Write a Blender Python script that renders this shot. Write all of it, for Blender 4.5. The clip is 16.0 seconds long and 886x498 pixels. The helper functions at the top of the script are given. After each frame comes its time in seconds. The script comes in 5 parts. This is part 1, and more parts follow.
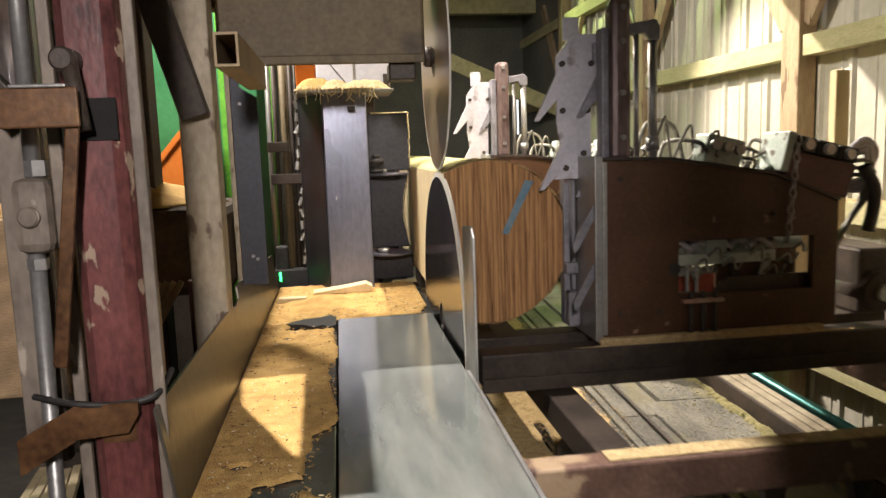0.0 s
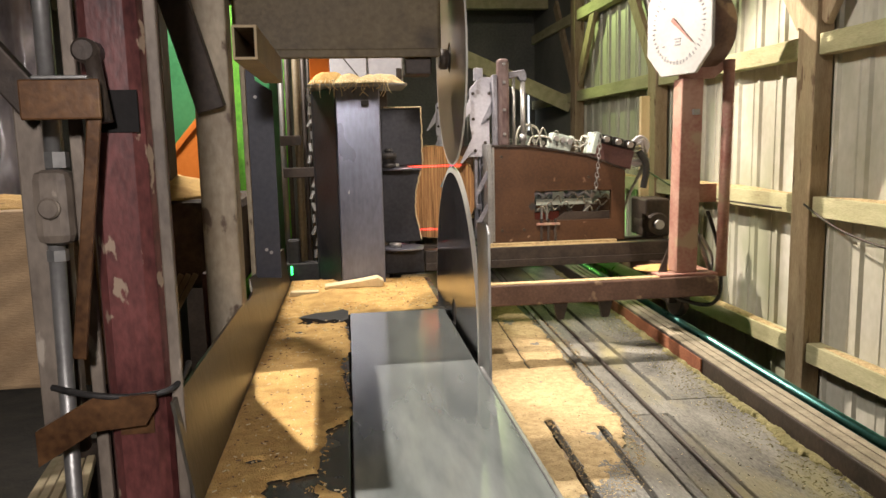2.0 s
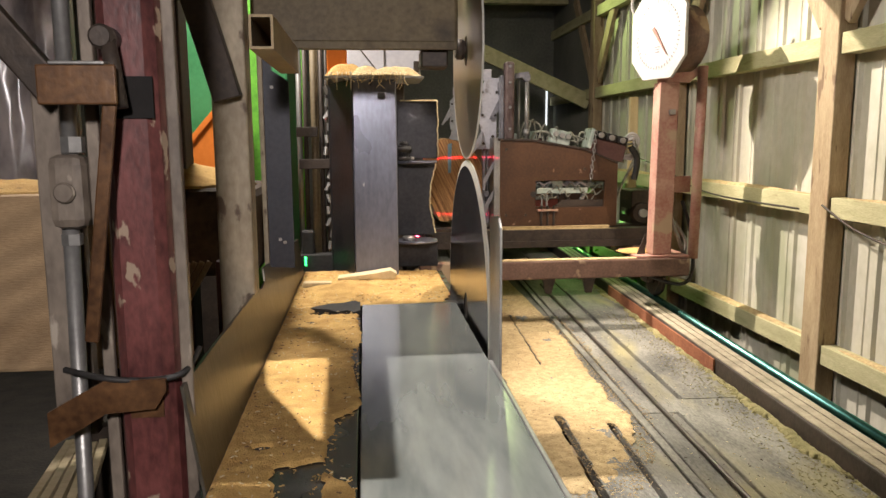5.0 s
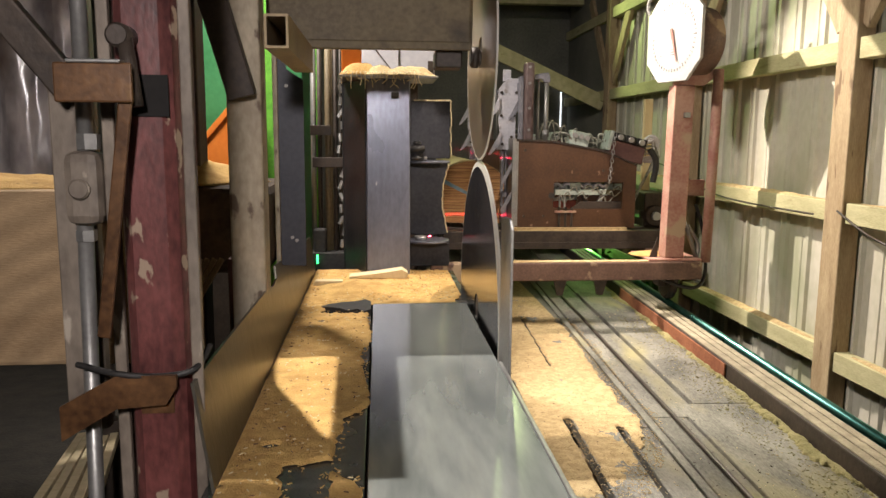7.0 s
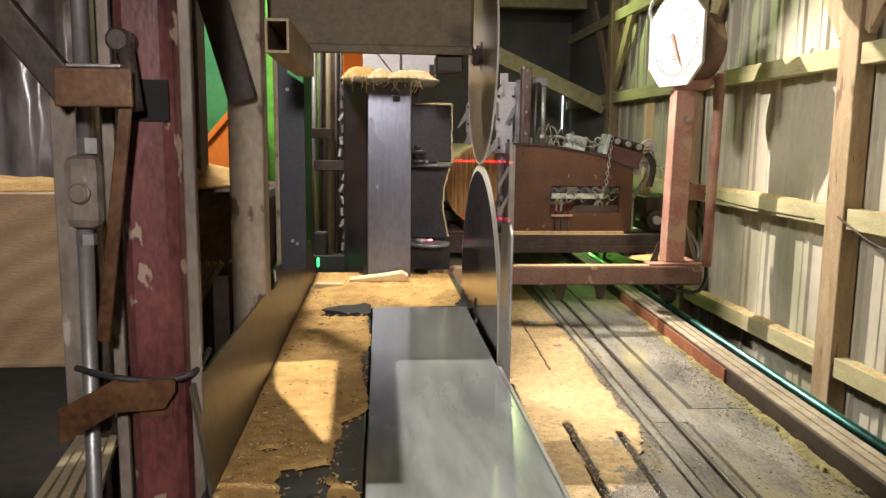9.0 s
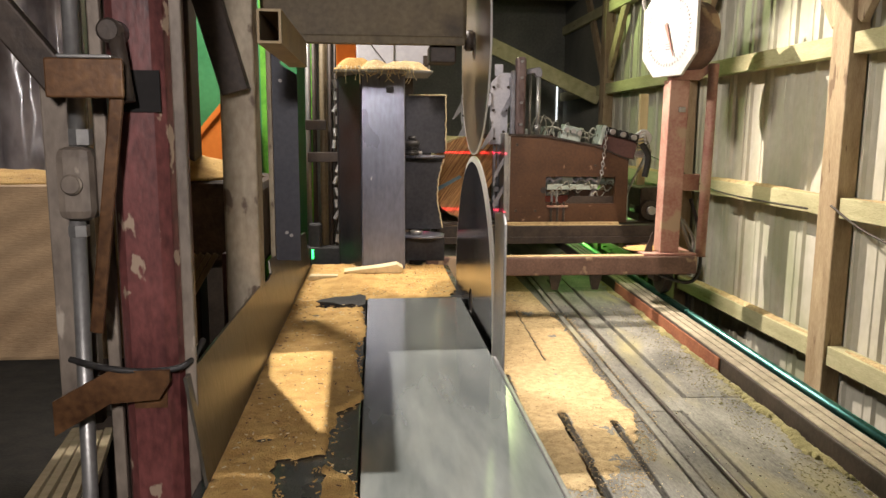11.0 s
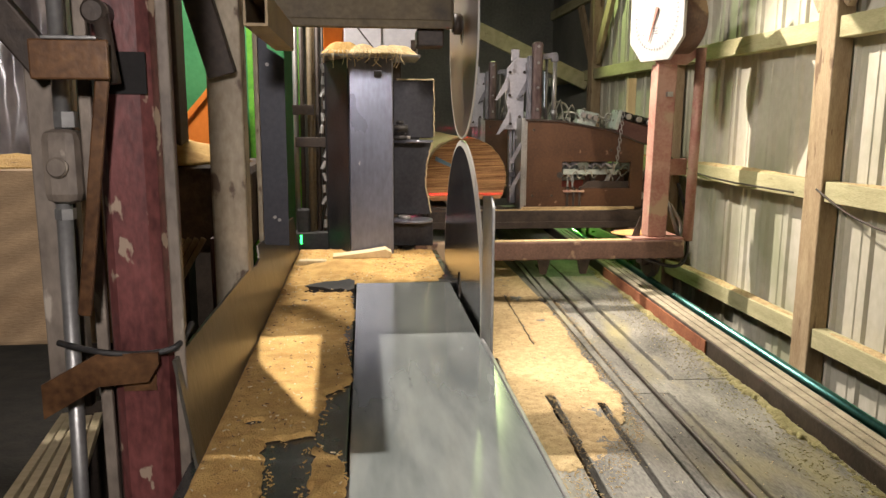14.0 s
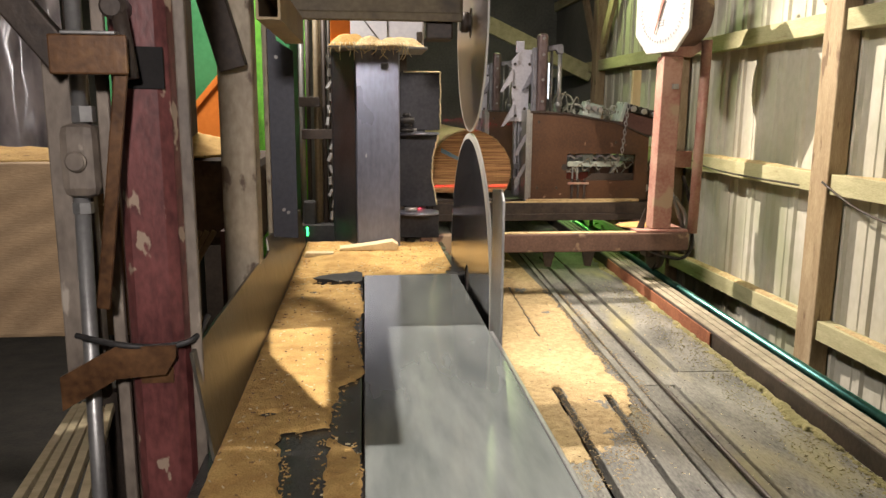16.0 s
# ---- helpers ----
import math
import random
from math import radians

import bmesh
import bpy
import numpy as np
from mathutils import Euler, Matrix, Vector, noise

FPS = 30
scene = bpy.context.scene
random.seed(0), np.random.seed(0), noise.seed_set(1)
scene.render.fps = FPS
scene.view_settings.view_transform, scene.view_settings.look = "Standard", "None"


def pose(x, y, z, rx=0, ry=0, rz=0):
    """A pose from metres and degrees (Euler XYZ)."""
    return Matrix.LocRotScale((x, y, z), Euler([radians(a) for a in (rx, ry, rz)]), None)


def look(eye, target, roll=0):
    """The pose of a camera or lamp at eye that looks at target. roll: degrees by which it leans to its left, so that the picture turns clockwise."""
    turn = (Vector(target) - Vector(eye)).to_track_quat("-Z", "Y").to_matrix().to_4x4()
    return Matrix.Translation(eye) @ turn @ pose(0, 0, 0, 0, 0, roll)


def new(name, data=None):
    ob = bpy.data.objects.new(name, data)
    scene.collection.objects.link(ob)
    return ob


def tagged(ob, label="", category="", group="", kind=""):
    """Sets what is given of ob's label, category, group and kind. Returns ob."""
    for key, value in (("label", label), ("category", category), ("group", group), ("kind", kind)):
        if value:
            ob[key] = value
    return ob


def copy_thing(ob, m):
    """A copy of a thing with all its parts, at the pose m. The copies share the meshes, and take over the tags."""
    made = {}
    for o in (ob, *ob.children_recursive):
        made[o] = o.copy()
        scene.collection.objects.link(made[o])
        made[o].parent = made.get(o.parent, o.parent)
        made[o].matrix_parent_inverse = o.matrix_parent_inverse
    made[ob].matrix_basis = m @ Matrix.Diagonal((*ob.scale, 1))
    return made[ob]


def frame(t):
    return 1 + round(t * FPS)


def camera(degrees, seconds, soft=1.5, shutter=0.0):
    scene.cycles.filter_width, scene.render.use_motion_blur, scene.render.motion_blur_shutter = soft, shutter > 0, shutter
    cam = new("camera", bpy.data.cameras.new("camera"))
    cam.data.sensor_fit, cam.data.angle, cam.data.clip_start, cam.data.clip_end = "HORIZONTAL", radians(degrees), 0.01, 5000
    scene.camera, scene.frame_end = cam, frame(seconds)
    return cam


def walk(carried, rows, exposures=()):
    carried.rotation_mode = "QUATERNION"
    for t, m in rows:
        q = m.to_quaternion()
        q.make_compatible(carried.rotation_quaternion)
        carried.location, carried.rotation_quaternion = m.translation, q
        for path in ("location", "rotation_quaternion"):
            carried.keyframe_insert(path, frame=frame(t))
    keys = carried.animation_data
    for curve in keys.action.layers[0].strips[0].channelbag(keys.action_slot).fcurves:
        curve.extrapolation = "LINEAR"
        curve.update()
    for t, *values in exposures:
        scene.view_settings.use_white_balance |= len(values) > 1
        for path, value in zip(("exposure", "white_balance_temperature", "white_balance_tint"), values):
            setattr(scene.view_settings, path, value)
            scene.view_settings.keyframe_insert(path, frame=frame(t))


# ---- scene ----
cam = camera(61, 16.0, soft=1.5, shutter=0.4)


def gaze(x, y, z, yaw, pitch, roll):
    """A camera pose from a place and degrees: yaw to the left of +y, pitch upwards, roll to the left."""
    a, b = radians(yaw), radians(pitch)
    way = (-math.sin(a) * math.cos(b), math.cos(a) * math.cos(b), math.sin(b))
    return look((x, y, z), (x + way[0], y + way[1], z + way[2]), roll)


WALK = [
    (0.0, 0.003, 0.000, 1.142, -7.63, -7.64, -1.99),
    (0.5, -0.007, 0.008, 1.141, -7.52, -7.62, -1.86),
    (1.0, -0.012, 0.012, 1.138, -7.33, -7.74, -1.71),
    (1.5, -0.016, 0.010, 1.138, -7.12, -7.95, -1.57),
    (2.0, -0.017, 0.008, 1.144, -7.06, -8.00, -1.36),
    (2.5, -0.019, 0.010, 1.143, -7.01, -8.05, -1.29),
    (3.0, -0.014, 0.008, 1.140, -6.90, -8.09, -1.17),
    (3.5, -0.011, 0.005, 1.139, -6.76, -8.13, -1.06),
    (4.0, -0.010, 0.004, 1.138, -6.50, -8.19, -0.84),
    (6.5, -0.006, 0.006, 1.140, -5.07, -8.52, 0.26),
    (7.0, -0.006, 0.003, 1.143, -4.95, -8.43, 0.41),
    (7.5, -0.011, -0.000, 1.147, -4.98, -8.26, 0.51),
    (8.0, -0.010, 0.003, 1.145, -4.97, -8.10, 0.58),
    (8.5, -0.004, 0.002, 1.148, -4.92, -8.16, 0.65),
    (9.0, -0.001, 0.001, 1.149, -4.83, -8.25, 0.67),
    (11.5, 0.004, -0.003, 1.143, -5.27, -9.06, 0.37),
    (12.0, 0.005, -0.001, 1.142, -5.34, -9.28, 0.40),
    (12.5, 0.003, -0.000, 1.143, -5.47, -9.40, 0.40),
    (13.0, -0.000, -0.002, 1.142, -5.63, -9.45, 0.36),
    (13.5, -0.001, -0.010, 1.143, -5.93, -9.56, 0.33),
    (14.0, 0.004, -0.010, 1.137, -6.04, -9.86, 0.30),
    (14.5, 0.014, -0.011, 1.133, -6.00, -10.20, 0.30),
    (15.0, 0.016, -0.009, 1.130, -5.98, -10.42, 0.29),
    (15.5, 0.003, -0.006, 1.139, -5.93, -10.57, 0.31),
    (16.0, -0.022, -0.016, 1.144, -5.97, -10.54, 0.38),
]
walk(cam, [(t, gaze(*r)) for t, *r in WALK], [(0.0, 0.25), (0.9, 0.06), (1.8, 0.0), (16.0, 0.0)])

# ---- light: a dark shed at night, floodlights on the machine ----
world = bpy.data.worlds.new("night")
scene.world = world
world.use_nodes = True
world.node_tree.nodes["Background"].inputs[0].default_value = (0.55, 0.65, 0.8, 1)
world.node_tree.nodes["Background"].inputs[1].default_value = 0.004


def lamp(name, eye, target, watts, colour, size, angle=None, blend=0.5):
    data = bpy.data.lights.new(name, "SPOT" if angle else "AREA")
    data.energy, data.color = watts, colour
    if angle:
        data.spot_size, data.spot_blend, data.shadow_soft_size = radians(angle), blend, size
    else:
        data.shape, data.size = "SQUARE", size
    ob = new(name, data)
    ob.matrix_world = look(eye, target)
    return ob


lamp("flood_lamp_over_table", (0.12, 1.25, 3.1), (0.05, 1.55, 0.5), 600, (1.0, 0.93, 0.88), 0.010, 42, 0.25)
lamp("flood_lamp_over_cab", (-0.12, -0.9, 1.76), (-0.36, 2.2, 0.84), 182, (1.0, 0.92, 0.90), 0.10, 54, 0.6)
lamp("flood_lamp_cab_corner", (1.2, -0.6, 2.25), (1.75, 3.0, 1.95), 74, (1.0, 0.94, 0.98), 0.08, 26, 0.6)
lamp("flood_lamp_over_track", (1.0, 3.0, 3.0), (1.3, 3.85, 0.0), 285, (1.0, 0.86, 0.73), 0.007, 68, 0.3)
lamp("flood_lamp_far", (0.25, 5.2, 3.15), (2.36, 2.85, 0.1), 990, (1.0, 0.875, 0.76), 0.018, 54, 0.45)
# added fill, no fixture seen: yellow-green cast on the far siding
lamp("far_wall_fill", (1.3, 8.2, 3.0), (2.36, 4.8, 1.3), 230, (0.80, 1.0, 0.40), 0.06, 62, 0.7)
lamp("bay_lamp", (-0.9, 3.5, 3.1), (-0.35, 3.55, 0.6), 120, (1.0, 0.92, 0.84), 0.4)
lamp("green_lamp", (2.05, 8.3, 0.25), (2.34, 4.7, 0.45), 90, (0.36, 1.0, 0.18), 0.05, 50, 0.6)

# ---- materials ----


def mat(name, c1, c2=None, rough=0.6, metal=0.0, scale=8.0, fine=60.0, bump=0.15, stretch=(1, 1, 1), spots=None, spot_at=0.62, spot_scale=5.0, each=0.0, soft=0.05):
    """A worn surface: two colours mixed at two scales, stains of a third colour, fine relief."""
    m = bpy.data.materials.new(name)
    m.use_nodes = True
    nt = m.node_tree
    n, l = nt.nodes, nt.links
    b = n["Principled BSDF"]
    b.inputs["Metallic"].default_value = metal
    tc, mp = n.new("ShaderNodeTexCoord"), n.new("ShaderNodeMapping")
    mp.inputs["Scale"].default_value = stretch
    l.new(tc.outputs["Object"], mp.inputs["Vector"])

    def noise_tex(s, detail):
        t = n.new("ShaderNodeTexNoise")
        t.inputs["Scale"].default_value, t.inputs["Detail"].default_value = s, detail
        l.new(mp.outputs["Vector"], t.inputs["Vector"])
        return t

    big, small = noise_tex(scale, 6), noise_tex(fine, 4)
    add = n.new("ShaderNodeMath")
    add.operation = "MULTIPLY_ADD"
    l.new(small.outputs["Fac"], add.inputs[0])
    add.inputs[1].default_value = 0.6
    l.new(big.outputs["Fac"], add.inputs[2])
    ramp = n.new("ShaderNodeValToRGB")
    ramp.color_ramp.elements[0].position, ramp.color_ramp.elements[1].position = 0.59, 1.0
    ramp.color_ramp.elements[0].color = (*c1, 1)
    ramp.color_ramp.elements[1].color = (*(c2 or [v * 1.35 for v in c1]), 1)
    l.new(add.outputs[0], ramp.inputs["Fac"])
    colour = ramp.outputs["Color"]
    if spots:
        st = noise_tex(spot_scale, 7)
        sr = n.new("ShaderNodeValToRGB")
        sr.color_ramp.elements[0].position, sr.color_ramp.elements[1].position = spot_at, spot_at + soft
        l.new(st.outputs["Fac"], sr.inputs["Fac"])
        mx = n.new("ShaderNodeMix")
        mx.data_type = "RGBA"
        l.new(sr.outputs["Color"], mx.inputs["Factor"])
        l.new(colour, mx.inputs["A"])
        mx.inputs["B"].default_value = (*spots, 1)
        colour = mx.outputs["Result"]
    if each:
        info, hs, am = n.new("ShaderNodeObjectInfo"), n.new("ShaderNodeHueSaturation"), n.new("ShaderNodeMapRange")
        am.inputs["To Min"].default_value, am.inputs["To Max"].default_value = 1 - each, 1 + each
        l.new(info.outputs["Random"], am.inputs["Value"])
        l.new(am.outputs["Result"], hs.inputs["Value"])
        l.new(colour, hs.inputs["Color"])
        colour = hs.outputs["Color"]
    l.new(colour, b.inputs["Base Color"])
    rr = n.new("ShaderNodeMapRange")
    rr.inputs["To Min"].default_value, rr.inputs["To Max"].default_value = max(0.05, rough - 0.13), min(1, rough + 0.13)
    l.new(big.outputs["Fac"], rr.inputs["Value"])
    l.new(rr.outputs["Result"], b.inputs["Roughness"])
    bp = n.new("ShaderNodeBump")
    bp.inputs["Strength"].default_value, bp.inputs["Distance"].default_value = bump, 0.01
    l.new(add.outputs[0], bp.inputs["Height"])
    l.new(bp.outputs["Normal"], b.inputs["Normal"])
    return m


def glow(name, colour, strength):
    m = bpy.data.materials.new(name)
    m.use_nodes = True
    b = m.node_tree.nodes["Principled BSDF"]
    b.inputs["Base Color"].default_value = (*colour, 1)
    b.inputs["Emission Color"].default_value = (*colour, 1)
    b.inputs["Emission Strength"].default_value = strength
    return m


M_RED = mat("red_paint", (0.040, 0.012, 0.012), (0.19, 0.060, 0.054), 0.40, 0, 7, 80, 0.12, stretch=(1, 1, 0.5), spots=(0.34, 0.25, 0.18), spot_at=0.625, spot_scale=26, soft=0.025)
M_BEAM = mat("brown_beam_paint", (0.075, 0.038, 0.029), (0.16, 0.09, 0.063), 0.6, 0, 8, 70, 0.25, spots=(0.34, 0.24, 0.15), spot_at=0.58, spot_scale=6)
M_REDDUST = mat("dusty_red_paint", (0.32, 0.13, 0.10), (0.46, 0.28, 0.21), 0.7, 0, 7, 60, 0.15, spots=(0.42, 0.30, 0.20), spot_at=0.56)
M_KNEE = mat("oiled_red_steel", (0.048, 0.020, 0.008), (0.092, 0.040, 0.016), 0.5, 0, 4, 60, 0.15, spots=(0.24, 0.15, 0.1), spot_at=0.665, spot_scale=14)
M_BEIGE = mat("beige_paint", (0.30, 0.24, 0.165), (0.52, 0.44, 0.32), 0.6, 0, 6, 60, 0.2, stretch=(1, 1, 0.5), spots=(0.13, 0.085, 0.055), spot_at=0.62, spot_scale=16)
M_TUBE = mat("dusty_steel_tube", (0.27, 0.20, 0.115), (0.40, 0.30, 0.17), 0.6, 0.2, 6, 70, 0.15)
M_CASING = mat("grimy_olive_casing", (0.10, 0.072, 0.036), (0.19, 0.145, 0.08), 0.6, 0.1, 4, 70, 0.15, spots=(0.06, 0.045, 0.03), spot_at=0.6, spot_scale=5, soft=0.15)
M_DARK = mat("dark_oily_steel", (0.035, 0.027, 0.022), (0.075, 0.055, 0.042), 0.55, 0.3, 8, 60, 0.2)
M_POSTSHADOW = mat("post_shadow_black", (0.005, 0.004, 0.004), (0.012, 0.010, 0.009), 0.9, 0, 9, 60, 0.2)
M_RUST = mat("rusty_steel", (0.075, 0.036, 0.018), (0.18, 0.095, 0.045), 0.75, 0.1, 10, 80, 0.3)
M_GREY = mat("grey_steel", (0.30, 0.29, 0.28), (0.42, 0.41, 0.39), 0.42, 0.7, 6, 80, 0.1)
M_TOWER = mat("blue_grey_paint", (0.115, 0.12, 0.155), (0.20, 0.205, 0.255), 0.30, 0.45, 3, 60, 0.05, stretch=(1, 1, 0.35), spots=(0.62, 0.60, 0.57), spot_at=0.705, spot_scale=13, soft=0.02)
M_BLACK = mat("black_rubber", (0.015, 0.014, 0.014), (0.04, 0.036, 0.033), 0.6, 0, 9, 60, 0.15)
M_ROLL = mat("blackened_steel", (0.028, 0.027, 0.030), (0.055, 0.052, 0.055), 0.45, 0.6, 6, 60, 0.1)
M_SAW = mat("lit_rim_steel", (0.48, 0.45, 0.40), (0.64, 0.61, 0.55), 0.5, 0.0, 3, 120, 0.04)
M_BELT = mat("polished_belt_steel", (0.25, 0.27, 0.255), (0.48, 0.50, 0.46), 0.10, 0.62, 2.6, 9, 0.0015, stretch=(2.5, 0.5, 1))
M_TABLE = mat("worn_table_steel", (0.06, 0.061, 0.06), (0.13, 0.128, 0.122), 0.26, 0.6, 5, 60, 0.1)
M_GUARD = mat("bent_sheet_steel", (0.065, 0.058, 0.046), (0.16, 0.146, 0.118), 0.34, 0.6, 5, 70, 0.08, stretch=(1, 1.5, 0.4), spots=(0.05, 0.042, 0.034), spot_at=0.60, spot_scale=7, soft=0.2)
M_DUST = mat("sawdust", (0.43, 0.245, 0.07), (0.66, 0.425, 0.15), 0.95, 0, 16, 260, 0.9, spots=(0.20, 0.105, 0.04), spot_at=0.655, spot_scale=48, soft=0.08)
M_DECK = mat("dusty_deck_plank", (0.12, 0.115, 0.10), (0.33, 0.315, 0.265), 0.9, 0, 7, 110, 0.8, stretch=(1, 0.35, 1), spots=(0.36, 0.32, 0.17), spot_at=0.53, spot_scale=4.0, each=0.22, soft=0.2)
M_DUST2 = mat("pale_sawdust", (0.40, 0.285, 0.135), (0.60, 0.455, 0.24), 0.95, 0, 34, 150, 1.0, spots=(0.27, 0.18, 0.08), spot_at=0.60, spot_scale=70, soft=0.1)
M_DUST3 = mat("grey_settled_dust", (0.27, 0.23, 0.16), (0.44, 0.38, 0.27), 0.95, 0, 12, 120, 0.6)
M_REDRUST = mat("orange_rust", (0.20, 0.065, 0.03), (0.34, 0.13, 0.06), 0.85, 0, 8, 80, 0.3)
M_NAVY = mat("navy_painted_steel", (0.028, 0.030, 0.042), (0.055, 0.056, 0.07), 0.5, 0.2, 5, 60, 0.1)
M_LUMBER = mat("dusty_lumber", (0.30, 0.205, 0.115), (0.48, 0.37, 0.23), 0.8, 0, 6, 80, 0.35, stretch=(3, 3, 0.5), spots=(0.19, 0.12, 0.07), spot_at=0.62, spot_scale=9)
M_STUD = mat("new_stud", (0.62, 0.47, 0.24), (0.75, 0.60, 0.34), 0.75, 0, 5, 60, 0.2, stretch=(4, 4, 0.5))
M_GIRT = mat("dusty_girt", (0.38, 0.345, 0.19), (0.54, 0.50, 0.29), 0.9, 0, 5, 80, 0.35, stretch=(3, 0.6, 3), spots=(0.24, 0.18, 0.09), spot_at=0.63, spot_scale=7, soft=0.15)
M_WALL = mat("galvanised_siding", (0.48, 0.46, 0.355), (0.61, 0.58, 0.49), 0.55, 0.1, 1.6, 30, 0.05, stretch=(1, 1, 0.6), spots=(0.38, 0.385, 0.265), spot_at=0.53, spot_scale=1.5, soft=0.12, each=0.07)
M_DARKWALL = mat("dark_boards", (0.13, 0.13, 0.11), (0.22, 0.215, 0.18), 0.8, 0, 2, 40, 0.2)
M_ROOF = mat("roof_boards", (0.24, 0.22, 0.16), (0.36, 0.33, 0.24), 0.85, 0, 3, 50, 0.2)
M_GROUND = mat("dark_chips", (0.010, 0.008, 0.006), (0.035, 0.029, 0.022), 0.95, 0, 9, 80, 0.8)
M_ENDGRAIN = mat("weathered_end_grain", (0.15, 0.06, 0.022), (0.62, 0.34, 0.14), 0.85, 0, 2.6, 20, 0.5, stretch=(36, 0.3, 0.7), spots=(0.12, 0.045, 0.02), spot_at=0.62, spot_scale=1.0, soft=0.25)
M_BARK = mat("peeled_log", (0.44, 0.40, 0.16), (0.62, 0.56, 0.27), 0.85, 0, 6, 50, 0.4, stretch=(1, 0.3, 1))
M_SAWN = mat("sawn_face", (0.55, 0.44, 0.25), (0.72, 0.60, 0.38), 0.8, 0, 4, 60, 0.3, stretch=(1, 8, 1))
M_FRINGE = mat("inner_bark", (0.20, 0.12, 0.05), (0.50, 0.36, 0.17), 0.9, 0, 20, 90, 0.4)
M_RUSTDARK = mat("dark_rusty_bracket", (0.055, 0.024, 0.010), (0.17, 0.082, 0.032), 0.42, 0.1, 9, 70, 0.12, spots=(0.30, 0.17, 0.05), spot_at=0.60, spot_scale=9, soft=0.2)
M_DRAB = mat("grimy_drab_steel", (0.12, 0.095, 0.075), (0.25, 0.205, 0.16), 0.6, 0, 9, 60, 0.2, stretch=(1, 1, 0.5), spots=(0.42, 0.36, 0.29), spot_at=0.64, spot_scale=18)
M_DOG = mat("worn_dog_steel", (0.14, 0.135, 0.15), (0.28, 0.27, 0.30), 0.45, 0.2, 7, 60, 0.12, spots=(0.16, 0.075, 0.06), spot_at=0.66, spot_scale=6)
M_LILAC = mat("pale_lilac_steel", (0.40, 0.385, 0.43), (0.56, 0.54, 0.58), 0.45, 0.1, 6, 60, 0.08, spots=(0.25, 0.22, 0.22), spot_at=0.62, spot_scale=12, soft=0.1)
M_MAST = mat("worn_red_mast", (0.075, 0.042, 0.040), (0.20, 0.145, 0.135), 0.4, 0.3, 9, 60, 0.15, stretch=(1, 1, 0.3), spots=(0.45, 0.41, 0.38), spot_at=0.66, spot_scale=14)
M_CRIMSON = mat("bright_red_panel", (0.30, 0.055, 0.03), (0.42, 0.10, 0.06), 0.5, 0, 8, 60, 0.1)
M_WHITE = mat("white_enamel", (0.44, 0.43, 0.41), (0.53, 0.515, 0.49), 0.4, 0, 5, 50, 0.03)
M_ORANGE = mat("orange_plastic", (0.75, 0.19, 0.025), (0.85, 0.25, 0.04), 0.45, 0, 3, 40, 0.05)
M_GREENSHEET = mat("green_sheet", (0.03, 0.17, 0.06), (0.05, 0.24, 0.09), 0.5, 0, 4, 40, 0.08, spots=(0.2, 0.3, 0.2), spot_at=0.72, spot_scale=20)
# bright rail steel; its teal base colour imitates a green reflection
M_TEAL = mat("green_reflection_steel", (0.09, 0.30, 0.26), (0.17, 0.42, 0.38), 0.3, 1.0, 4, 50, 0.03)
M_BLADE = mat("dark_saw_plate", (0.09, 0.085, 0.083), (0.16, 0.15, 0.145), 0.17, 1.0, 3, 90, 0.01)
M_TOPBLADE = mat("tan_saw_plate", (0.25, 0.185, 0.11), (0.40, 0.315, 0.20), 0.33, 0.7, 3, 90, 0.02)
M_MACH = mat("grey_green_casting", (0.30, 0.36, 0.32), (0.48, 0.53, 0.47), 0.5, 0.2, 12, 70, 0.2, spots=(0.1, 0.08, 0.06), spot_at=0.6, spot_scale=20)
M_MAROON = mat("maroon_box", (0.075, 0.03, 0.028), (0.13, 0.06, 0.05), 0.6, 0, 8, 60, 0.15)
M_HOSE = mat("dusty_hose", (0.13, 0.125, 0.10), (0.42, 0.40, 0.33), 0.6, 0, 14, 60, 0.1)
M_PALE = mat("pale_machine_panel", (0.50, 0.48, 0.52), (0.62, 0.60, 0.62), 0.5, 0, 3, 50, 0.05)
# pale noise colour imitates highlights and reflections on the smoky sheet
M_FILM = mat("smoky_film", (0.035, 0.032, 0.045), (0.50, 0.45, 0.44), 0.18, 0, 2.2, 9, 0.15, stretch=(1.2, 1, 0.7), spots=(0.10, 0.065, 0.04), spot_at=0.56, spot_scale=1.6, soft=0.15)


def ringed_wood(name, c1, c2):
    """A sawn end: wide growth rings round a far-off heart, with fine saw marks across."""
    m = mat(name, c1, c2, 0.85, 0, 2.5, 60, 0.5, stretch=(0.9, 1, 5))
    n, l = m.node_tree.nodes, m.node_tree.links
    b = n["Principled BSDF"]
    tc, mp, wv, mx = n.new("ShaderNodeTexCoord"), n.new("ShaderNodeMapping"), n.new("ShaderNodeTexWave"), n.new("ShaderNodeMix")
    mp.inputs["Location"].default_value = (-0.55, 0, 0.62)
    l.new(tc.outputs["Object"], mp.inputs["Vector"])
    wv.wave_type, wv.rings_direction = "RINGS", "Y"
    for k, v in (("Scale", 4.5), ("Distortion", 3.0), ("Detail", 3.0), ("Detail Scale", 1.5)):
        wv.inputs[k].default_value = v
    l.new(mp.outputs["Vector"], wv.inputs["Vector"])
    mx.data_type, mx.blend_type = "RGBA", "MULTIPLY"
    mx.inputs["Factor"].default_value = 0.22
    old = b.inputs["Base Color"].links[0].from_socket
    l.new(old, mx.inputs["A"])
    l.new(wv.outputs["Color"], mx.inputs["B"])
    l.new(mx.outputs["Result"], b.inputs["Base Color"])
    return m


